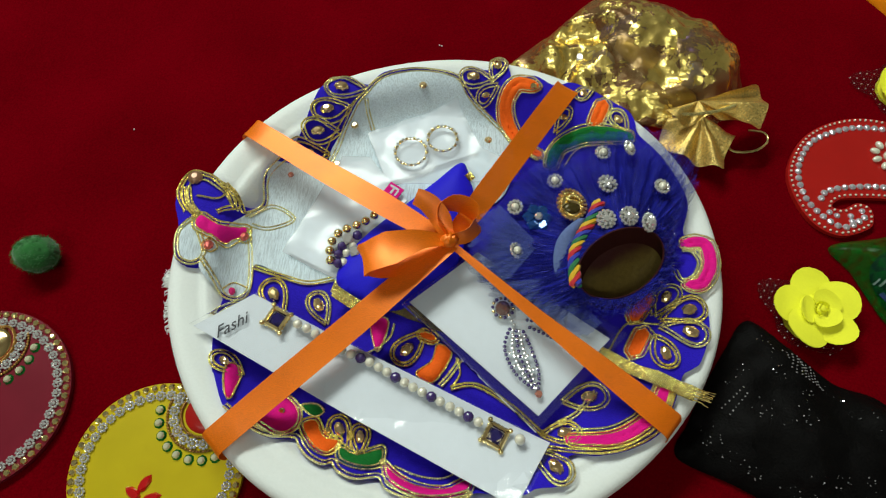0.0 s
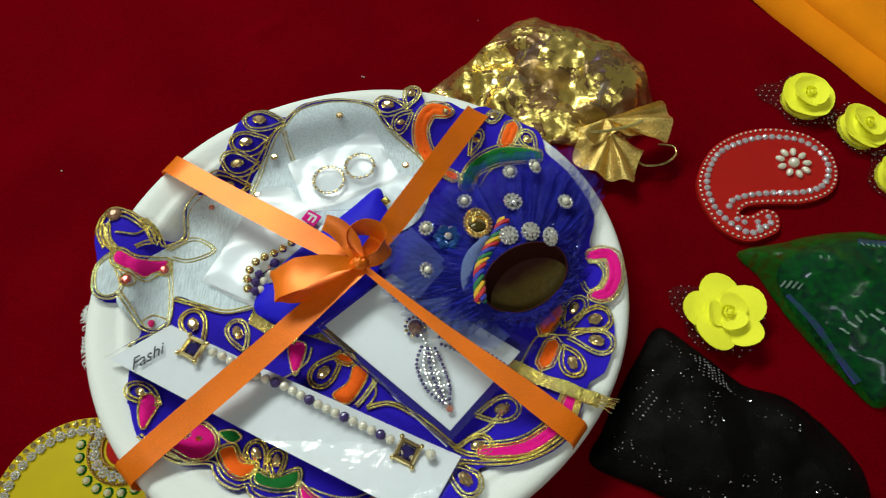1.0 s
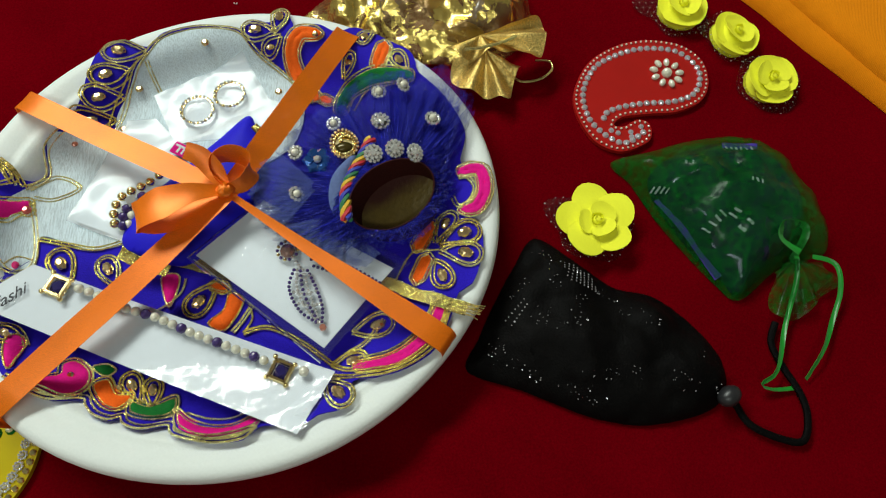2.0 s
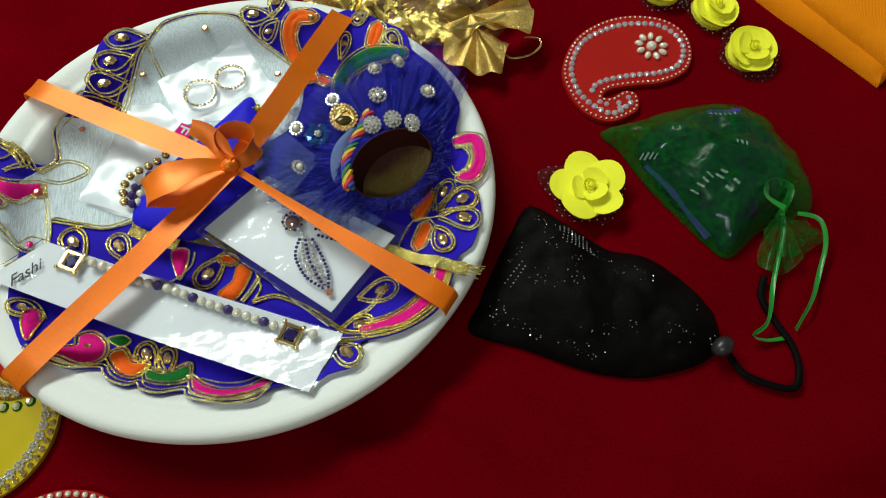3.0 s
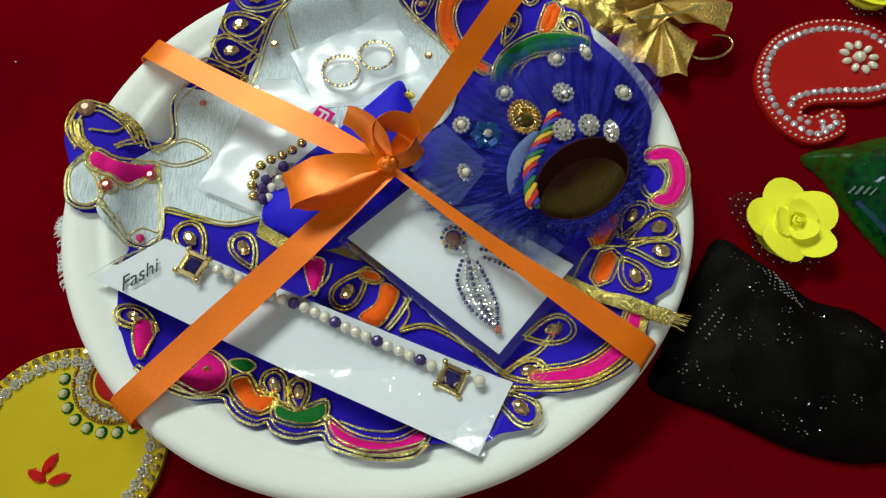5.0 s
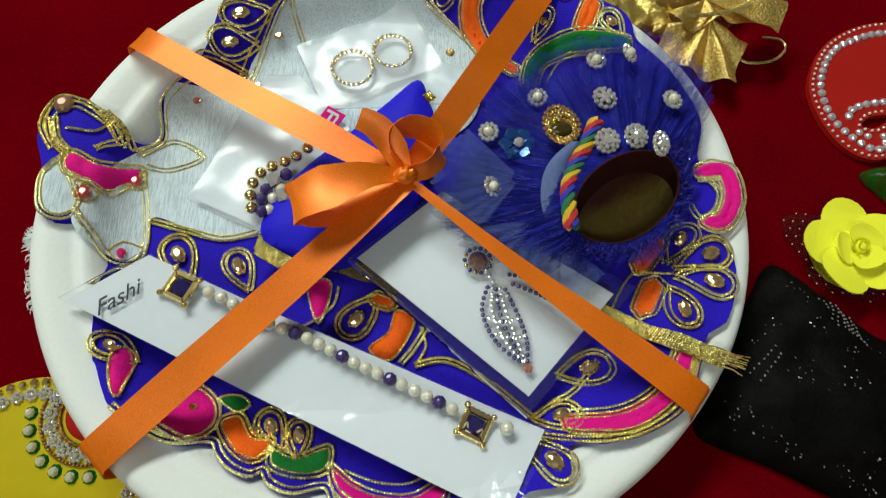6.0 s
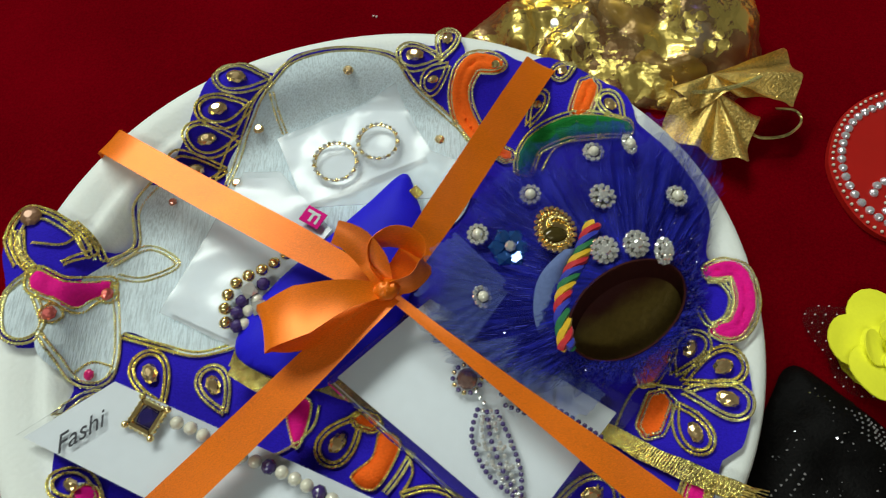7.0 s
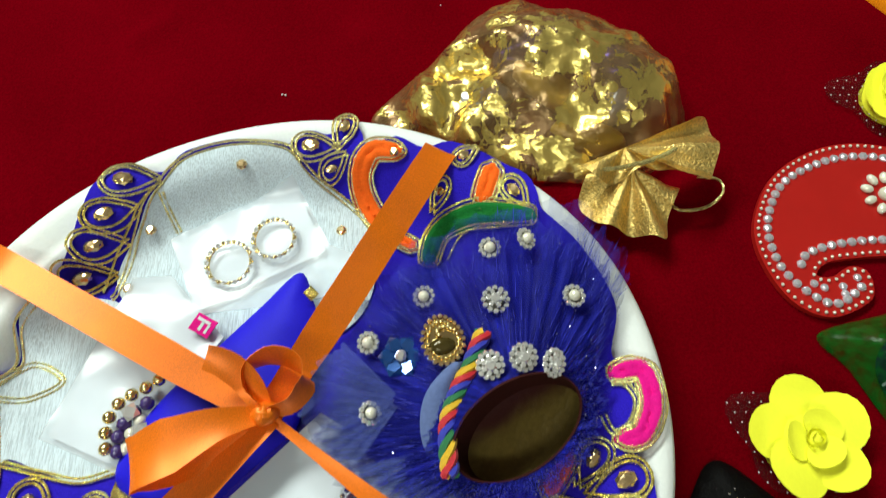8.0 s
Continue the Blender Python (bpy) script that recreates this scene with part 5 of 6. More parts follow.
def loop(path, widths, tilts):
    pts = spline(path, 2.0)
    n = len(pts)
    ws, sd = [], []
    for i, p in enumerate(pts):
        u = i / (n - 1) * (len(widths) - 1)
        a, f = int(min(u, len(widths) - 2)), u - int(min(u, len(widths) - 2))
        ws.append(widths[a] * (1 - f) + widths[a + 1] * f)
        t = Vector(tilts[a]).lerp(Vector(tilts[a + 1]), f)
        d = (pts[min(i + 1, n - 1)] - pts[max(i - 1, 0)]).normalized()
        t -= d * t.dot(d)
        sd.append(t)
    bm = bmesh.new()
    strip(bm, pts, ws, sd, 0.14, 0.8, 6)
    return part("bow_loop", bm, RIBBON, ribbon)


def p3(q, z):
    return Vector((q[0], q[1], z))


# the large loop lies over the cap, the round loop stands on its edge
across = Vector((0.40, -0.92, 0.0))
loop([Vector(q) for q in ((-1, 5.5, 41), (-13, 2, 47), (-26, -4, 49), (-37, -8.5, 46), (-39, -9.5, 42), (-28, -8, 36.5), (-6, 2, 37))], [5, 11, 17, 17.5, 15, 13, 6], [across, across, across, across + Vector((0, 0, 0.35)), across + Vector((0, 0, 0.3)), across, across])
up = Vector((0.1, 0.35, 0.9))
loop([Vector(q) for q in ((1, 6, 41), (9, 8, 42), (13.5, 15, 43), (9, 22, 44), (1, 23.5, 45), (-6, 19, 45), (-6, 12, 43), (-1, 7, 41))], [6, 10, 11.5, 12, 11, 10, 8, 6], [up, up, Vector((-0.3, 0.3, 0.9)), up, up, Vector((0.3, 0.3, 0.9)), up, up])
loop([Vector(q) for q in ((-17, 22, 51.5), (-11, 20, 50), (-5, 15, 46), (0, 7, 41))], [8, 10, 10, 5], [Vector((0.1, 0.9, 0.35)), Vector((0.2, 0.8, 0.5)), Vector((0.4, 0.6, 0.5)), Vector((0.7, 0.5, 0))])
bm = bmesh.new()
bmesh.ops.create_uvsphere(bm, u_segments=16, v_segments=10, radius=1, matrix=Matrix.Translation((KNOT.x * MM, KNOT.y * MM, 40.5 * MM)) @ Matrix.Rotation(0.5, 4, "Z") @ Matrix.Diagonal((4.8 * MM, 3.8 * MM, 3.6 * MM, 1)))
for v in bm.verts:
    v.co += Vector((0, 0, 1)) * 0.0006 * math.sin(v.co.x * 2600)
part("knot", bm, RIBBON, ribbon, "tight folded knot")

# ---- soft pouches on the table ----
def pouch_surface(outline, puff, soft, base, wrinkle, scale, seed):
    def z(x, y):
        return base + puff * (1 - math.exp(-edge_gap((x, y), outline) / soft)) + wrinkle * noise.noise((x * scale, y * scale, seed)) * ease(0, 8, edge_gap((x, y), outline)) \
            - 0.6 * wrinkle * abs(noise.noise((x * scale * 2.3, y * scale * 2.3, seed + 5)))
    return z


def pillow(outline, zf, grid, floor=0.5):
    """A lumpy pouch: upper skin by zf, its lower rim turned in to rest on the table."""
    bm = filled(outline, zf, grid, 0.5)
    return bm


def fan(centre, rim, zc, ze, pleats, depth, seed, inner=0.0):
    """A gathered neck: pleated cloth spread from a centre to an open line of rim points."""
    line = spline(rim, 0.8)
    n, m = len(line), 10
    bm = bmesh.new()
    rows = []
    c = Vector(centre)
    for j in range(m + 1):
        u = inner + (1 - inner) * j / m
        row = []
        for i, p in enumerate(line):
            s = i / (n - 1)
            wv = math.sin(s * pleats * 2 * math.pi + 1.4 * noise.noise((s * 4, seed, 0)))
            q = c.lerp(p, u)
            row.append(bm.verts.new((q.x * MM, q.y * MM, (zc * (1 - u) + ze * u + depth * u * wv + 1.5 * noise.noise((q.x * 0.1, q.y * 0.1, seed))) * MM)))
        rows.append(row)
    for a, b in zip(rows, rows[1:]):
        for k in range(n - 1):
            bm.faces.new((a[k], a[k + 1], b[k + 1], b[k]))
    return bm


def closed_line(pts, step=2.5):
    return [(p.x, p.y) for p in spline(pts, step, True)]


# gold tissue pouch
GP = closed_line([(28.3, 144.2), (40.2, 158.9), (56.0, 174.1), (71.2, 191.4), (89.6, 204.4), (111.9, 207.4), (133.8, 204.7), (151.2, 191.0), (163.3, 173.6), (170.7, 158.6), (168.2, 132.3), (152.1, 113.8), (133.9, 105.9), (117.4, 109.1), (98.1, 110.2), (86.3, 114.2), (72.0, 120.3), (60.0, 127.8), (40.2, 137.2)])
GP = [(x + 0.035 * max(0.0, x - 80), y + 0.035 * max(0.0, y - 150)) for x, y in GP]
gold = thing("gold_pouch", *(105.5, 153.7), 0, "crumpled gold foil tissue pouch with a gathered neck", "pouch")
gz = pouch_surface(GP, 24, 19, 2, 1.5, 0.045, 11)
crease_rnd = random.Random(12)
CREASES = []
for _ in range(46):
    CREASES.append((crease_rnd.uniform(35, 170), crease_rnd.uniform(108, 205), crease_rnd.uniform(0, math.pi), crease_rnd.uniform(7, 20), crease_rnd.uniform(14, 45), crease_rnd.choice((-1, 1, 1)) * crease_rnd.uniform(0.24, 0.55)))


def crumple(x, y):
    """Straight sharp creases with flat facets between them."""
    f = 0.0
    for px, py, a, w, length, slope in CREASES:
        v = abs((y - py) * math.cos(a) - (x - px) * math.sin(a))
        u = abs((x - px) * math.cos(a) + (y - py) * math.sin(a))
        if v < w and u < length:
            f += slope * (w - v) * min(1.0, (length - u) / 8.0)
    return max(-9.0, min(9.0, f)) * ease(0, 9, edge_gap((x, y), GP)) + 1.2 * noise.noise((x * 0.14, y * 0.14, 60))


part("bag", pillow(GP, lambda x, y: max(1.5, gz(x, y) * 0.92 + crumple(x, y)), 1.7), FOIL, gold, "sheer brown tissue with gold leaf")
# packed sweets that show through the tissue
filling = thing("foil_sweets", 110, 155, 1, "violet, yellow and silver wrapped sweets inside the gold pouch", "sweets")
for x, y, rx, ry, turn, mat, lb in ((104, 178, 20, 9, 25, PURPLEFOIL, "violet foil wrapper"), (143, 168, 15, 10, -40, PURPLEFOIL, "violet foil wrapper"), (112, 152, 22, 8, -38, YELLOWFOIL, "yellow foil wrapper"), (126, 128, 17, 8, -15, YELLOWFOIL, "yellow foil wrapper"), (140, 144, 10, 7, 60, SILVERFOIL, "silver foil wrapper"), (80, 150, 14, 9, 10, SILVERFOIL, "silver foil wrapper")):
    bm = bmesh.new()
    bmesh.ops.create_icosphere(bm, subdivisions=3, radius=1.0)
    for v in bm.verts:
        k = 1 + 0.16 * noise.noise(v.co * 2.2 + Vector((x, y, 0)))
        v.co = Vector((v.co.x * rx * k * MM, v.co.y * ry * k * MM, v.co.z * 7.5 * k * MM))
    ob = part("sweet", bm, mat, filling, lb)
    ob.matrix_basis = pose(x * MM, y * MM, max(8.0, min(14.0, 0.92 * gz(x, y) - 10.5)) * MM, 0, 0, turn)
nk = (138.6, 105.4)
part("ruffle", fan(nk, [(122.3, 108.2), (118.2, 97.3), (122.1, 86.6), (126.3, 83.1), (137.6, 80.2), (144.3, 78.2), (151.5, 76.8), (156.5, 92.2), (161.1, 100.2)], 20, 10, 3.5, 4.0, 1), GOLDTISSUE, gold, "flared gold tissue ruffle")
part("ruffle", fan((135.5, 112.3), [(115.6, 105.6), (123.7, 98.9), (133.6, 99.7), (143.7, 104.2), (154.3, 104.5), (161.9, 98.4), (171.7, 100.2), (175.7, 115.8), (174.2, 127.8), (162.5, 123.8)], 24, 21, 4.5, 3.6, 2), GOLDTISSUE, gold, "wavy gold tissue frill")
bm = bmesh.new()
add_tube(bm, [Vector((p.x, p.y, 6 + 3 * math.sin(i * 0.1))) for i, p in enumerate(spline([(155.8, 97.1), (160.8, 91.2), (171.8, 91.8), (180.0, 98.6), (179.4, 105.3), (171.1, 107.2)], 1.5))], 0.7, 5)
part("drawstring", bm, GOLD, gold, "thin gold drawstring loop")
bm = bmesh.new()
add_tube(bm, [Vector((p.x, p.y, 23.5)) for p in spline([(120.5, 102.6), (133.3, 103.3), (147.9, 107.2), (158.2, 112.4)], 1.5)], 1.0, 5)
part("tie", bm, GOLD, gold, "gold cord round the neck")

# black net pouch
BP = closed_line([(157.5, -9.5), (177.8, -23.9), (196.4, -39.6), (218.0, -46.4), (237.8, -65.7), (246.8, -83.6), (243.5, -99.8), (229.5, -108.1), (202.8, -111.7), (183.5, -109.0), (167.6, -103.7), (141.4, -91.4), (114.6, -80.1), (121.6, -64.3), (128.5, -51.0), (143.6, -26.4)])
black = thing("black_pouch", *(183.4, -72.5), 0, "black net drawstring pouch with scattered sequins", "pouch")
bz = pouch_surface(BP, 20, 15, 2, 6.0, 0.05, 21)
part("bag", pillow(BP, lambda x, y: max(1.5, bz(x, y)), 3.2), BLACKNET, black)
SEQ = mesh_of("sequin_disc", dome(0.55, 0.2, 6, 1), SEQUIN)
LO, HI = Vector((min(p[0] for p in BP), min(p[1] for p in BP))), Vector((max(p[0] for p in BP), max(p[1] for p in BP)))
count = 0
while count < 190:
    q = (rnd.uniform(LO.x, HI.x), rnd.uniform(LO.y, HI.y))
    if inside(q, BP) and edge_gap(q, BP) > 5 and noise.noise((q[0] * 0.06, q[1] * 0.06, 2)) > 0.08:
        count += 1
        put("sequin", SEQ, spot(q[0], q[1], bz(*q) + 0.4, 0, rnd.uniform(0.35, 0.85), rnd.uniform(-40, 40), rnd.uniform(-40, 40)), black)
# this dot grid stands in for the net's open holes; sequin discs are reused
h0, hu, hv = (Vector(q) for q in [(166.7, -27.8), (184.7, -34.4), (169.6, -41.0)])
for i in range(8):
    for j in range(6):
        q = h0 + (hu - h0) * (i + 0.5 * (j % 2)) / 8 + (hv - h0) * j / 6
        put("sequin", SEQ, spot(q.x, q.y, max(2, bz(q.x, q.y)) + 0.4, 0, 0.8, rnd.uniform(-25, 25), rnd.uniform(-15, 15)), black)
for pts in ([(135.2, -57.3), (145.3, -47.3)], [(137.6, -60.5), (146.3, -50.4)]):
    for i in range(7):
        q = Vector(pts[0]).lerp(Vector(pts[1]), i / 6)
        put("sequin", SEQ, spot(q.x, q.y, max(2, bz(q.x, q.y)) + 0.4, 0, 0.9, rnd.uniform(-25, 25), rnd.uniform(-15, 15)), black)
q = (242.6, -100.9)
bm = bmesh.new()
bmesh.ops.create_uvsphere(bm, u_segments=14, v_segments=8, radius=1, matrix=spot(q[0], q[1], 9, 30) @ Matrix.Diagonal((6.5 * MM, 5 * MM, 5 * MM, 1)))
part("toggle", bm, material("black_plastic", (0.02, 0.02, 0.022), 0.35, grain=300, vary=0.1), black, "dark round cord stopper")
bm = bmesh.new()
add_tube(bm, [Vector((p.x, p.y, 3.2)) for p in spline([(247.7, -103.9), (252.6, -114.4), (266.5, -122.1), (277.9, -123.6), (283.3, -112.7), (282.9, -100.9), (277.6, -87.0), (274.7, -74.3), (279.9, -63.6)], 1.5)], 1.9, 7, flat=0.8)
part("drawstring", bm, BLACKNET, black, "black cord loop")

# green organza pouch with a wrapped packet in it
GR = closed_line([(208.5, 36.9), (235.8, 44.2), (261.4, 50.6), (289.6, 51.7), (306.6, 43.8), (316.6, 25.7), (325.2, 0.1), (322.9, -22.2), (308.7, -28.9), (289.1, -34.3), (264.4, -49.9), (253.2, -40.5), (241.7, -24.1), (228.4, -2.1), (217.4, 22.2)])
green = thing("green_pouch", *(275.0, 5.1), 0, "sheer green organza pouch tied with satin ribbon", "pouch")
rz = pouch_surface(GR, 25, 13, 2, 5.0, 0.06, 31)
part("bag", pillow(GR, lambda x, y: max(1.5, rz(x, y)), 3.0), GREENNET, green, "translucent dark green organza")
part("bag_back", pillow([(p[0], p[1]) for p in GR], lambda x, y: 1.2, 6.0), GREENNET, green, "translucent dark green organza")
WP = closed_line([(227.4, 22.3), (253.3, 43.1), (291.8, 47.1), (310.8, 29.2), (314.3, -2.2), (303.3, -19.4), (266.5, -46.1), (256.9, -38.7), (241.1, -16.4)])
packet = thing("wrapped_packet", *(270.6, 1.7), 1, "dark glossy wrapped packet inside the green pouch", "packet")
wz = pouch_surface(WP, 19, 9, 2, 4.0, 0.07, 41)
part("wrapper", pillow(WP, lambda x, y: max(1.8, wz(x, y)), 3.5), WRAPPER, packet)


def bar(a, b, w, zf, mat, parent, label):
    a, b = Vector(a), Vector(b)
    line = [a.lerp(b, k / 6) for k in range(7)]
    side = Vector((-(b - a).y, (b - a).x, 0)).normalized()
    bm = bmesh.new()
    strip(bm, [Vector((p.x, p.y, zf(p.x, p.y) + 0.5)) for p in line], [w] * 7, [side] * 7, 0.15)
    return part("wrapper_bar", bm, mat, parent, label)


PURPLE = material("violet_foil_and_sheen", (0.10, 0.06, 0.46), 0.22, 0.5, grain=100, vary=0.2, coat=0.4)
# the long edge strip paints in the wrapper's violet sheen as fixed colour
bar(*[(230.2, 10.8), (254.8, -37.5)], 6, wz, PURPLE, packet, "violet foil edge")
bar(*[(271.5, 39.5), (288.9, 35.3)], 5, wz, PURPLE, packet, "violet foil patch")
def print_row(a, b, n, h):
    """A line of print that cannot be read: short upright bars side by side."""
    a, b = Vector(a), Vector(b)
    d = (b - a).normalized()
    nrm = Vector((-d.y, d.x))
    for k in range(n):
        p = a.lerp(b, (k + 0.5) / n)
        hh = h * rnd.uniform(0.7, 1.0)
        bar(p - nrm * hh / 2, p + nrm * hh / 2, (b - a).length / n * rnd.uniform(0.25, 0.5), wz, PALEPRINT, packet, "pale bar of print")


print_row(*[(271.6, 38.4), (286.6, 34.7)], 6, 4.0)
print_row(*[(227.5, 17.5), (234.5, 11.9)], 4, 3.4)
print_row(*[(248.0, -14.2), (259.4, -4.5)], 4, 5.0)
print_row(*[(261.0, -9.2), (268.2, -2.7)], 2, 5.5)
print_row(*[(264.2, -16.7), (273.0, -10.4)], 2, 5.5)
print_row(*[(276.8, 13.7), (284.5, 11.0)], 3, 3.6)
print_row(*[(244.6, 29.0), (250.5, 26.4)], 2, 3.0)
nk = (293.3, -32.3)
part("ruffle", fan(nk, [(285.8, -36.4), (278.5, -59.0), (291.8, -62.5), (308.2, -51.4), (321.8, -43.1), (315.0, -31.6)], 14, 5, 4.0, 3.0, 5), GREENNET, green, "gathered organza neck")
part("ruffle", fan(nk, [(286.5, -34.2), (282.5, -51.2), (294.7, -56.0), (309.5, -45.0), (315.9, -40.4)], 17, 10, 5.0, 3.0, 6), GREENNET, green, "gathered organza neck")
for pts, w, z0 in (([(296.7, -29.6), (292.3, -43.6), (282.0, -68.8), (271.5, -89.5), (263.1, -95.3), (268.2, -98.1), (280.9, -97.9)], 2.5, 9), ([(305.6, -30.3), (316.8, -35.9), (316.7, -52.0), (304.4, -73.7), (292.4, -88.7), (288.3, -93.8)], 2.5, 9), ([(292.1, -31.2), (285.3, -22.1), (293.4, -11.5), (308.5, -10.4), (308.1, -16.8), (297.3, -29.9)], 4.0, 19)):
    line = spline(pts, 2.0)
    n = len(line)
    bm = bmesh.new()
    pos = [Vector((p.x, p.y, max(2.0, z0 * (1 - i / n) + 2 * math.sin(i * 0.25) + 2.5))) for i, p in enumerate(line)]
    sd = []
    for i in range(n):
        d = line[min(i + 1, n - 1)] - line[max(i - 1, 0)]
        sd.append(Vector((-d.y, d.x, 0)).normalized() + Vector((0, 0, 0.8 * math.sin(i * 0.13))))
    strip(bm, pos, [w] * n, sd, 0.25, 0.3)
    part("ribbon_tail", bm, GREENRIBBON, green, "green satin ribbon")

# ---- foam roses on dotted net ----
def petal(R, w, h0, h1, lean, cup):
    """A broad rounded petal that starts at the origin and opens along +x."""
    bm = bmesh.new()
    n, m = 20, 6
    rows = [[bm.verts.new((0.54 * R * MM, 0, (h0 + (h1 - h0) * 0.54 ** lean) * MM))] * n]
    for j in range(1, m + 1):
        q = j / m
        row = []
        for k in range(n):
            a = 2 * math.pi * k / n
            x = R * (0.54 + 0.46 * q * math.cos(a) * (1 + 0.03 * math.sin(3 * a)))
            y = w / 2 * q * math.sin(a)
            z = h0 + (h1 - h0) * max(0, x / R) ** lean + cup * (2 * y / w) ** 2 + 0.9 * ease(0.7, 1.0, x / R)
            row.append(bm.verts.new((x * MM, y * MM, z * MM)))
        rows.append(row)
    for k in range(n):
        bm.faces.new((rows[0][0], rows[1][k], rows[1][(k + 1) % n]))
    for a, b in zip(rows[1:], rows[2:]):
        for k in range(n):
            bm.faces.new((a[k], b[k], b[(k + 1) % n], a[(k + 1) % n]))
    bmesh.ops.recalc_face_normals(bm, faces=bm.faces[:])
    if sum(f.normal.z for f in bm.faces) < 0:
        bmesh.ops.reverse_faces(bm, faces=bm.faces[:])
    bmesh.ops.solidify(bm, geom=bm.faces[:], thickness=0.5 * MM)
    crisp(bm)
    return bm


def crisp(bm):
    """Keeps the cut edges of thin foam sharp."""
    bm.normal_update()
    for e in bm.edges:
        if len(e.link_faces) == 2 and e.calc_face_angle(0) > 0.8:
            e.smooth = False


def curl(R, h, turns, z0):
    """The rolled heart of a rose."""
    bm = bmesh.new()
    n = 40
    low, high = [], []
    for k in range(n):
        a = turns * 2 * math.pi * k / (n - 1)
        r = R * (0.25 + 0.75 * k / (n - 1))
        low.append(bm.verts.new((r * 0.8 * math.cos(a) * MM, r * 0.8 * math.sin(a) * MM, z0 * MM)))
        high.append(bm.verts.new((r * math.cos(a) * MM, r * math.sin(a) * MM, (z0 + h * (1 - 0.25 * k / n) + 0.5 * math.sin(3 * a)) * MM)))
    for k in range(n - 1):
        bm.faces.new((low[k], low[k + 1], high[k + 1], high[k]))
    bmesh.ops.solidify(bm, geom=bm.faces[:], thickness=0.9 * MM)
    crisp(bm)
    return bm


def rose(size, open_wide, label, turn, net_points):
    t = thing("foam_rose", 0, 0, 0, label, "artificial flower", "foam roses on the table")
    if open_wide:
        rings = ((5, 23, 21.5, 7.6, 9.4, 0.8, -0.7, 0), (3, 10.5, 14.5, 9.6, 12.4, 0.9, 0.6, 36))
    else:
        rings = ((4, 17.5, 26, 6.5, 8.5, 0.7, 0.7, 0), (3, 12.0, 18, 9.5, 12.0, 0.8, 1.0, 30))
    for cnt, R, w, h0, h1, lean, cup, a0 in rings:
        me = mesh_of("petal", petal(R, w, h0, h1, lean, cup), YELLOWFOAM, True)
        for k in range(cnt):
            put("petal", me, pose(0, 0, 0, rnd.uniform(-4, 4), rnd.uniform(-7, 4), turn + a0 + 360 * k / cnt + rnd.uniform(-6, 6)) @ Matrix.Scale(size * rnd.uniform(0.96, 1.04), 4), t)
    ob = put("heart", mesh_of("heart", curl(4.2, 3.4, 1.7, 11.0), YELLOWFOAM, True), Matrix.Scale(size, 4), t)
    put("bud", mesh_of("bud", dome(3.0, 3.0, 12, 4, 10.8), YELLOWFOAM, True), Matrix.Scale(size, 4), t)
    ob = put("calyx", mesh_of("calyx", dome(15, 10.5, 14, 4), YELLOWFOAM, True), Matrix.Scale(size, 4), t)
    # net leaf with raised dots under the flower
    n = 48
    out = []
    for k in range(n):
        a = 2 * math.pi * k / n
        r = 21 * size * (1 + 0.06 * math.sin(5 * a + turn)) + sum(amp * max(0, math.cos(a - radians(dr))) ** 14 for dr, amp in net_points)
        out.append((r * math.cos(a), r * math.sin(a)))
    zn = lambda x, y: 2.2 + 1.2 * noise.noise((x * 0.1, y * 0.1, turn)) + 0.05 * max(0, math.hypot(x, y) - 14)
    part("net_leaf", filled(out, zn, 4.0, 0.1), DARKNET, t, "dark sheer net")
    bm = bmesh.new()
    lo, hi = -32, 32
    y, row = lo, 0
    while y < hi:
        x = lo + (row % 2) * 2.2
        while x < hi:
            if inside((x, y), out):
                bmesh.ops.create_icosphere(bm, subdivisions=1, radius=0.36 * MM, matrix=Matrix.Translation((x * MM, y * MM, (zn(x, y) + 0.3) * MM)))
            x += 4.4
        y += 3.6
        row += 1
    part("net_dots", bm, WHITEDOT, t, "tiny white dots", kind="stuff")
    return t


def place(t, q, z=0.0, turn=0.0, rx=0, ry=0):
    t.matrix_basis = pose(q[0] * MM, q[1] * MM, z * MM, rx, ry, turn)


place(rose(1.0, True, "open yellow foam rose on dotted dark net beside the black pouch", 20, [(150, 8), (20, 3)]), (190.9, -3.9), 0.5)
place(rose(0.92, False, "half-open yellow foam rose on dotted dark net", 10, [(-60, 5), (10, 5)]), (316.8, 90.6), 0.5, 0, 8, 0)
place(rose(0.92, False, "half-open yellow foam rose in the middle of three", 40, [(140, 3)]), (301.7, 126.1), 0.5, 30, 8, 8)
place(rose(0.95, False, "half-open yellow foam rose with a pointed net leaf", 75, [(165, 10)]), (273.3, 149.1), 0.5, 0, 6, -4)

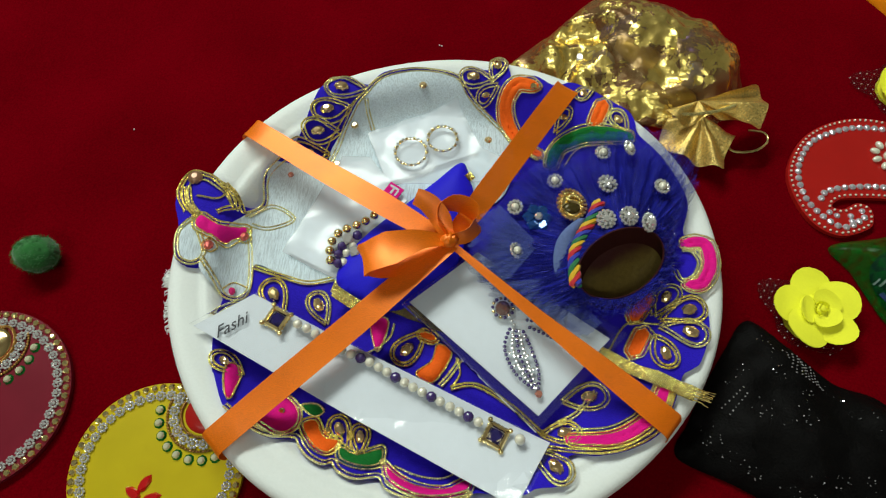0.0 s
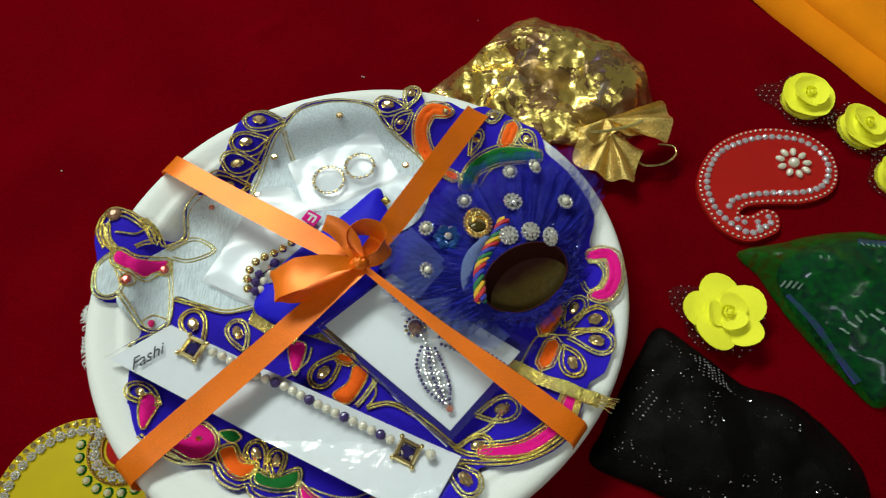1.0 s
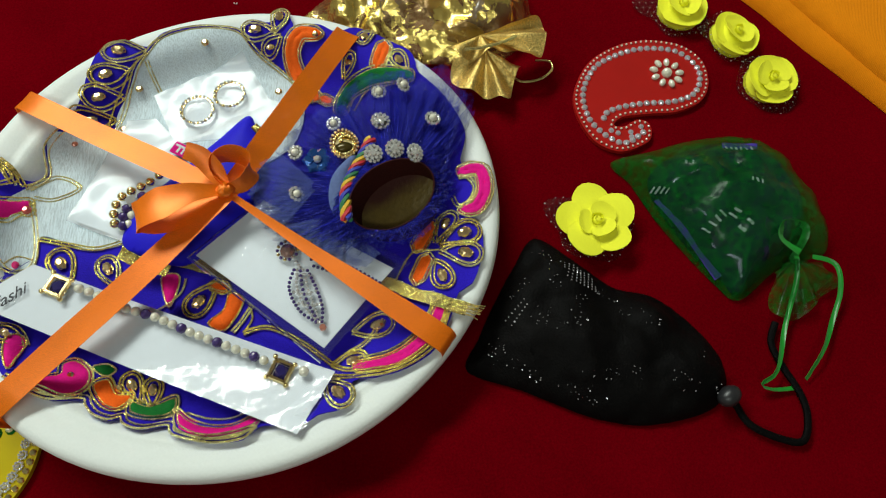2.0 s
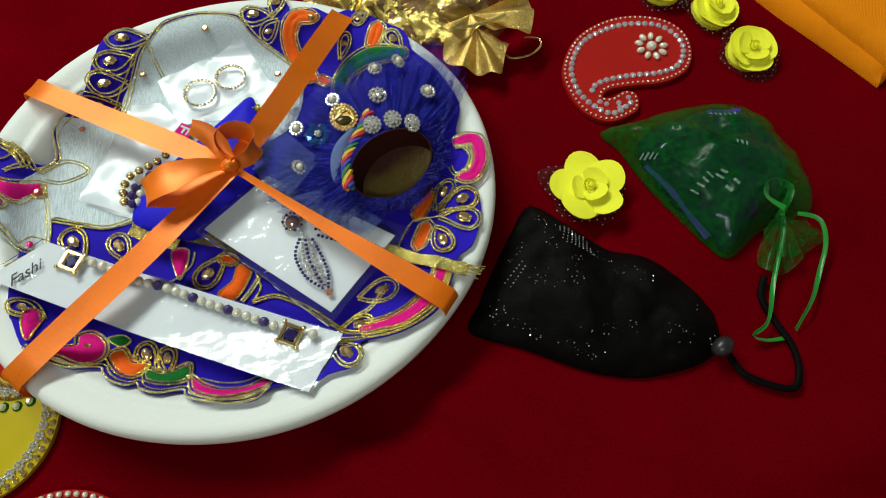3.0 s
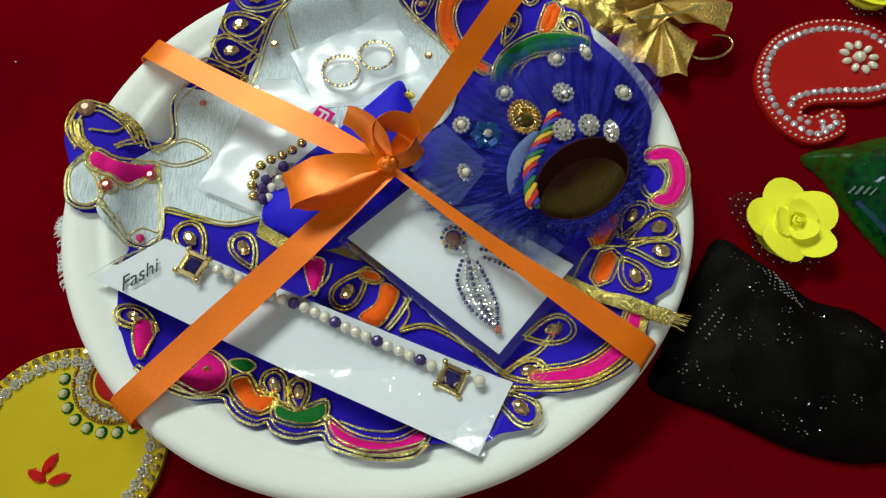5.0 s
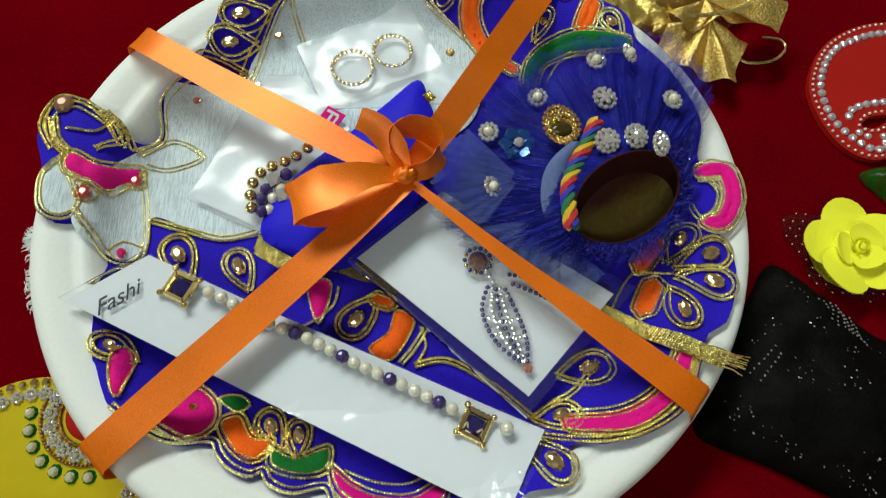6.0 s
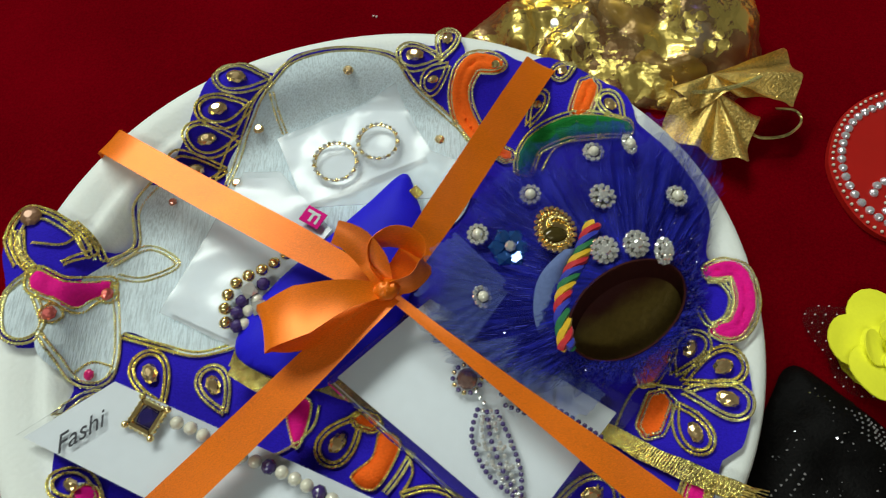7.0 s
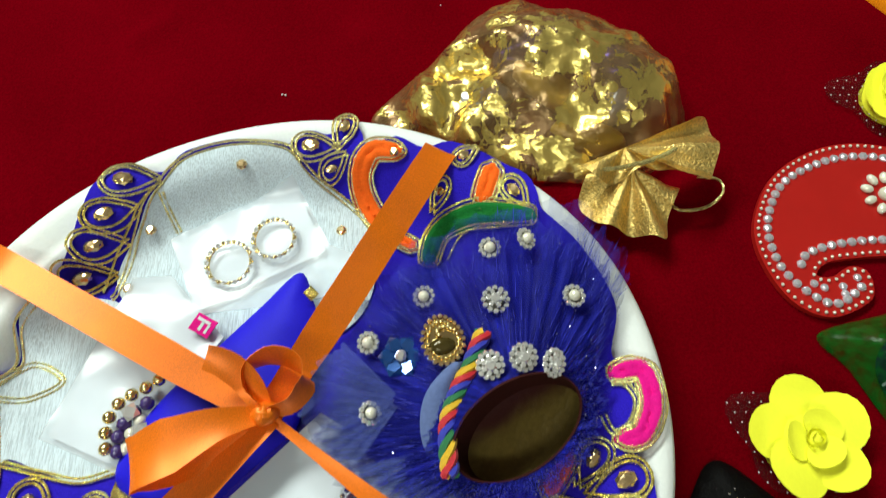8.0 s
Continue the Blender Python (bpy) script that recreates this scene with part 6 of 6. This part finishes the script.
# ---- green wool ball ----
q = (-211.2, -4.0)
ball_t = thing("pompom", q[0], q[1], 0, "small dark green wool pompom on the velvet", "pompom")
bm = bmesh.new()
bmesh.ops.create_icosphere(bm, subdivisions=4, radius=10 * MM)
for v in bm.verts:
    k = 1 + 0.10 * noise.noise(v.co * 400) + 0.06 * noise.noise(v.co * 1200)
    v.co = Vector((v.co.x * 1.1 * k + q[0] * MM, v.co.y * 0.95 * k + q[1] * MM, v.co.z * 0.85 * k + 8.8 * MM))
part("core", bm, GREENWOOL, ball_t)
bm = bmesh.new()
for i in range(1400):
    d = Vector((rnd.gauss(0, 1), rnd.gauss(0, 1), rnd.gauss(0, 1))).normalized()
    a = Vector((d.x * 10.6 + q[0], d.y * 9.2 + q[1], max(0.6, d.z * 8.2 + 8.8)))
    b = a + d * rnd.uniform(0.8, 2.0) + Vector((rnd.uniform(-1, 1), rnd.uniform(-1, 1), rnd.uniform(-0.5, 0.5)))
    b.z = max(b.z, 0.4)
    s = d.cross(Vector((0.3, 0.2, 1))).normalized() * 0.16
    bm.faces.new([bm.verts.new(v * MM) for v in (a - s, a + s, b)])
part("fuzz", bm, GREENWOOL, ball_t, kind="stuff")

# ---- acrylic rangoli pieces set with stones ----
STONE_GOLD = mesh_of("gold_stone", dome(1.7, 1.7, 7, 3), material("lime_gold_stone", (0.97, 0.82, 0.36), 0.13, 0.92, grain=200, vary=0.15))
STONE_GREEN = mesh_of("green_stone", dome(2.6, 1.2, 8, 2), GREENFOIL)
STONE_PALE = mesh_of("pale_stone", dome(1.8, 1.6, 7, 3, 1.0), material("pale_gold_stone", (0.92, 0.90, 0.62), 0.12, 0.5, grain=200, vary=0.2))
STONE_RED = mesh_of("red_marquise", dome(2.5, 2.2, 6, 2), REDSTONE)
DOT_PEARL = mesh_of("small_pearl", ball(0.85, 8, 5), PEARL, True)
bm = bmesh.new()
for k in range(8):
    a = k * math.pi / 4
    bmesh.ops.create_icosphere(bm, subdivisions=1, radius=0.62 * MM, matrix=Matrix.Translation((1.45 * math.cos(a) * MM, 1.45 * math.sin(a) * MM, 0.6 * MM)))
bmesh.ops.create_icosphere(bm, subdivisions=1, radius=0.8 * MM, matrix=Matrix.Translation((0, 0, 0.9 * MM)))
FLOWER_STONE = mesh_of("flower_stone", bm, WHITESTONE)


def inset(line, d):
    n = len(line)
    area = sum(line[i].x * line[(i + 1) % n].y - line[(i + 1) % n].x * line[i].y for i in range(n))
    sg = 1 if area > 0 else -1
    out = []
    for i in range(n):
        t = (line[(i + 1) % n] - line[i - 1]).normalized()
        out.append(line[i] + Vector((-t.y, t.x)) * d * sg)
    return out


def spaced(line, step, closed=True):
    pts = line + [line[0]] if closed else line
    total = sum((b - a).length for a, b in zip(pts, pts[1:]))
    cnt = max(1, round(total / step))
    gap, acc, out, need = total / cnt, 0.0, [], 0.0
    for a, b in zip(pts, pts[1:]):
        L = (b - a).length
        while need <= acc + L and len(out) < cnt:
            out.append((a.lerp(b, (need - acc) / L if L else 0), math.degrees(math.atan2((b - a).y, (b - a).x))))
            need += gap
        acc += L
    return out


def disc_piece(name, line, mat, label, z=3.0):
    cx, cy = sum(p.x for p in line) / len(line), sum(p.y for p in line) / len(line)
    t = thing(name, cx, cy, 0, label, "rangoli piece", "acrylic rangoli pieces on the velvet")
    part("acrylic_sheet", filled([(p.x, p.y) for p in line], lambda x, y: z, 6.0, z - 0.2), mat, t)
    return t


def round_piece(cx, cy, R, mat, label, gx, gy, heart):
    line = [Vector((cx + R * math.cos(a), cy + R * math.sin(a))) for a in (2 * math.pi * k / 90 for k in range(90))]
    t = disc_piece("rangoli_disc", line, mat, label)
    for p, a in spaced(inset(line, 1.9), 4.1):
        put("gold_stone", STONE_GOLD, spot(p.x, p.y, 3.0, a + rnd.uniform(-20, 20), rnd.uniform(0.95, 1.08), rnd.uniform(-6, 6), rnd.uniform(-6, 6)), t)
    for p, a in spaced(inset(line, 5.9), 4.9):
        put("flower_stone", FLOWER_STONE, spot(p.x, p.y, 3.0, a + rnd.uniform(-20, 20), rnd.uniform(1.15, 1.28)), t)

    def ok(p):
        return (p.x - cx) ** 2 + (p.y - cy) ** 2 < (R - 7.5) ** 2

    def around(r):
        return [Vector((gx + r * math.cos(a), gy + r * math.sin(a))) for a in (2 * math.pi * k / 80 for k in range(80))]
    for p, a in spaced(around(21.5), 6.1):
        if ok(p):
            put("green_stone", STONE_GREEN, spot(p.x, p.y, 3.0, a), t, "pale stone in a green foil cup")
            put("pale_stone", STONE_PALE, spot(p.x, p.y, 3.0, a, 1.0, rnd.uniform(-8, 8)), t)
    bm = bmesh.new()
    for r in (17.6, 11.2):
        pts = [p for p in around(r) if ok(p)]
        if len(pts) > 60:
            add_tube(bm, [Vector((p.x, p.y, 3.6)) for p in pts], 0.8, 5, closed=True)
        else:
            for i, p in enumerate(pts):
                bmesh.ops.create_icosphere(bm, subdivisions=1, radius=0.8 * MM, matrix=Matrix.Translation((p.x * MM, p.y * MM, 3.6 * MM)))
    part("glue_ring", bm, BROWNGLITTER, t, "gold glue line")
    for p, a in spaced(around(14.4), 5.0):
        if ok(p):
            put("flower_stone", FLOWER_STONE, spot(p.x, p.y, 3.0, a, 1.35), t)
    bm = dome(9.5, 2.5, 24, 4, 3.0)
    ob = part("centre_dome", bm, heart, t, "raised centre")
    ob.matrix_basis = Matrix.Translation((gx * MM, gy * MM, 0))
    return t


q = (-109.0, -76.4)
yellow = round_piece([(-125.6, -102.9)][0][0] + 0.0, [(-125.6, -102.9)][0][1] + 0.0, 39.5, YELLOWACRYL, "yellow acrylic disc set with clear, gold and green stones", q[0], q[1], REDACRYL)
for x, y, a in (((-133.4, -113.7)) + (150,), ((-129.3, -109.3)) + (62,), ((-124.8, -115.1)) + (20,)):
    m = spot(x, y, 3.0, a) @ Matrix.Diagonal((1.9, 0.95, 1, 1))
    put("red_petal", STONE_RED, m, yellow, "red marquise stone")
r2 = (-175.0, -74.1)
rose_c = (r2[0] - 43.5, r2[1] - 3.0)
round_piece(rose_c[0], rose_c[1], 43.5, PINKACRYL, "rose pink acrylic disc edged with gold and clear stones", rose_c[0] - 2, rose_c[1] + 26, GOLDMETAL)
t3 = (-81.1, -137.9)
line = [Vector((t3[0] + 2 + 40 * math.cos(a), t3[1] - 40 + 40 * math.sin(a))) for a in (2 * math.pi * k / 90 for k in range(90))]
piece = disc_piece("rangoli_disc", line, REDACRYL, "red acrylic disc with a pearl edge beside the plate")
for p, a in spaced(inset(line, 1.8), 3.9):
    put("edge_pearl", DOT_PEARL, spot(p.x, p.y, 3.6, a, 1.7), piece)

# red paisley
PL = spline([(236.3, 56.6), (232.3, 49.5), (215.5, 43.7), (201.4, 50.6), (193.4, 67.4), (193.1, 85.6), (204.8, 107.0), (223.8, 120.1), (245.3, 125.0), (266.9, 121.0), (278.9, 108.8), (279.6, 91.6), (271.7, 78.0), (254.7, 70.5), (236.7, 69.4), (220.4, 67.5), (214.0, 62.1), (220.1, 60.9), (228.7, 65.3), (235.3, 63.3)], 1.5, True)
pais = disc_piece("rangoli_paisley", PL, REDACRYL, "red acrylic paisley edged with pearls and clear stones", 3.0)
for p, a in spaced(inset(PL, 1.6), 3.3):
    put("edge_pearl", DOT_PEARL, spot(p.x, p.y, 3.6, a, 0.88), pais)
RING = mesh_of("ring_stone", dome(1.75, 1.6, 9, 3), material("lilac_crystal", (0.78, 0.75, 0.82), 0.13, 0.6, grain=500, vary=0.4))
PIN = mesh_of("stone_core", dome(0.75, 0.5, 6, 1, 1.5), WHITESTONE)
ROUTE = spline([(230.9, 56.1), (222.0, 50.1), (215.0, 49.8), (206.0, 56.8), (199.4, 67.9), (198.8, 85.3), (208.6, 103.6), (225.1, 113.6), (243.8, 118.1), (264.0, 115.2), (274.4, 103.1), (273.6, 91.1), (266.5, 81.8), (252.8, 77.4), (236.5, 76.7), (220.0, 74.2), (210.3, 69.8), (207.8, 62.4)], 1.0)
for p, a in spaced(ROUTE, 4.5, False):
    put("ring_stone", RING, spot(p.x, p.y, 3.0, a, 1.16, rnd.uniform(-8, 8), rnd.uniform(-8, 8)), pais)
    put("stone_core", PIN, spot(p.x, p.y, 3.3, a), pais)
for p in [(223.4, 56.6), (215.6, 56.2), (230.4, 60.2), (223.4, 53.3), (211.8, 58.1)]:
    put("ring_stone", RING, spot(p[0], p[1], 3.0), pais)
fx, fy = (253.8, 98.4)
put("flower_pearl", BEAD_PEARL, spot(fx, fy, 4.0, 0, 1.45), pais)
for k in range(9):
    a = 2 * math.pi * k / 9
    put("flower_pearl", BEAD_PEARL, spot(fx + 8.2 * math.cos(a), fy + 8.2 * math.sin(a), 4.0, math.degrees(a)) @ Matrix.Diagonal((1.25, 0.85, 0.8, 1)), pais)

# ---- folded orange cloth ----
e0, e1, e2 = Vector((282.3, 210.9)), Vector((363.5, 107.9)), Vector((387.3, 70.9))
d = (e2 - e0).normalized()
nrm = Vector((-d.y, d.x)) if Vector((-d.y, d.x)).dot(Vector((1, 1))) > 0 else Vector((d.y, -d.x))
cloth = thing("folded_cloth", *(e0 + nrm * 40), 0, "folded bright orange cotton cloth with rounded folds", "cloth")


def cloth_piece(a0, a1, n0, n1, base, puff, soft, seed, slant=0.0):
    quad = [e0 + d * a0 + nrm * n0, e0 + d * a1 + nrm * (n0 + slant), e0 + d * a1 + nrm * n1, e0 + d * a0 + nrm * n1]
    line = sides_of([tuple(p) for p in quad], 3.0)
    line = [(x + 1.2 * noise.noise((x * 0.03, y * 0.03, seed)), y + 1.2 * noise.noise((x * 0.03, y * 0.03, seed + 9))) for x, y in line]
    bm = filled(line, lambda x, y: base + 1.5 * noise.noise((x * 0.025, y * 0.025, seed)), 5.0, base, puff, soft)
    return part("fold", bm, ORANGECLOTH, cloth)


cloth_piece(-90, 190, 0, 120, 1.2, 12, 5, 3)
cloth_piece(-88, 188, 20, 118, 13.0, 9, 5, 6, -14)

# ---- lint on the velvet ----
LINT = mesh_of("lint_speck", ball(0.5, 6, 4), WHITEDOT, True)
for x, y in [(-14.4, 161.4), (62.4, 215.0)] + [(-12.9, 161.0), (-187.5, 81.8)]:
    ob = put("lint", LINT, spot(x, y, cloth_z(x, y) + 0.4, 0, rnd.uniform(0.8, 1.3)), bpy.data.objects["tablecloth"])
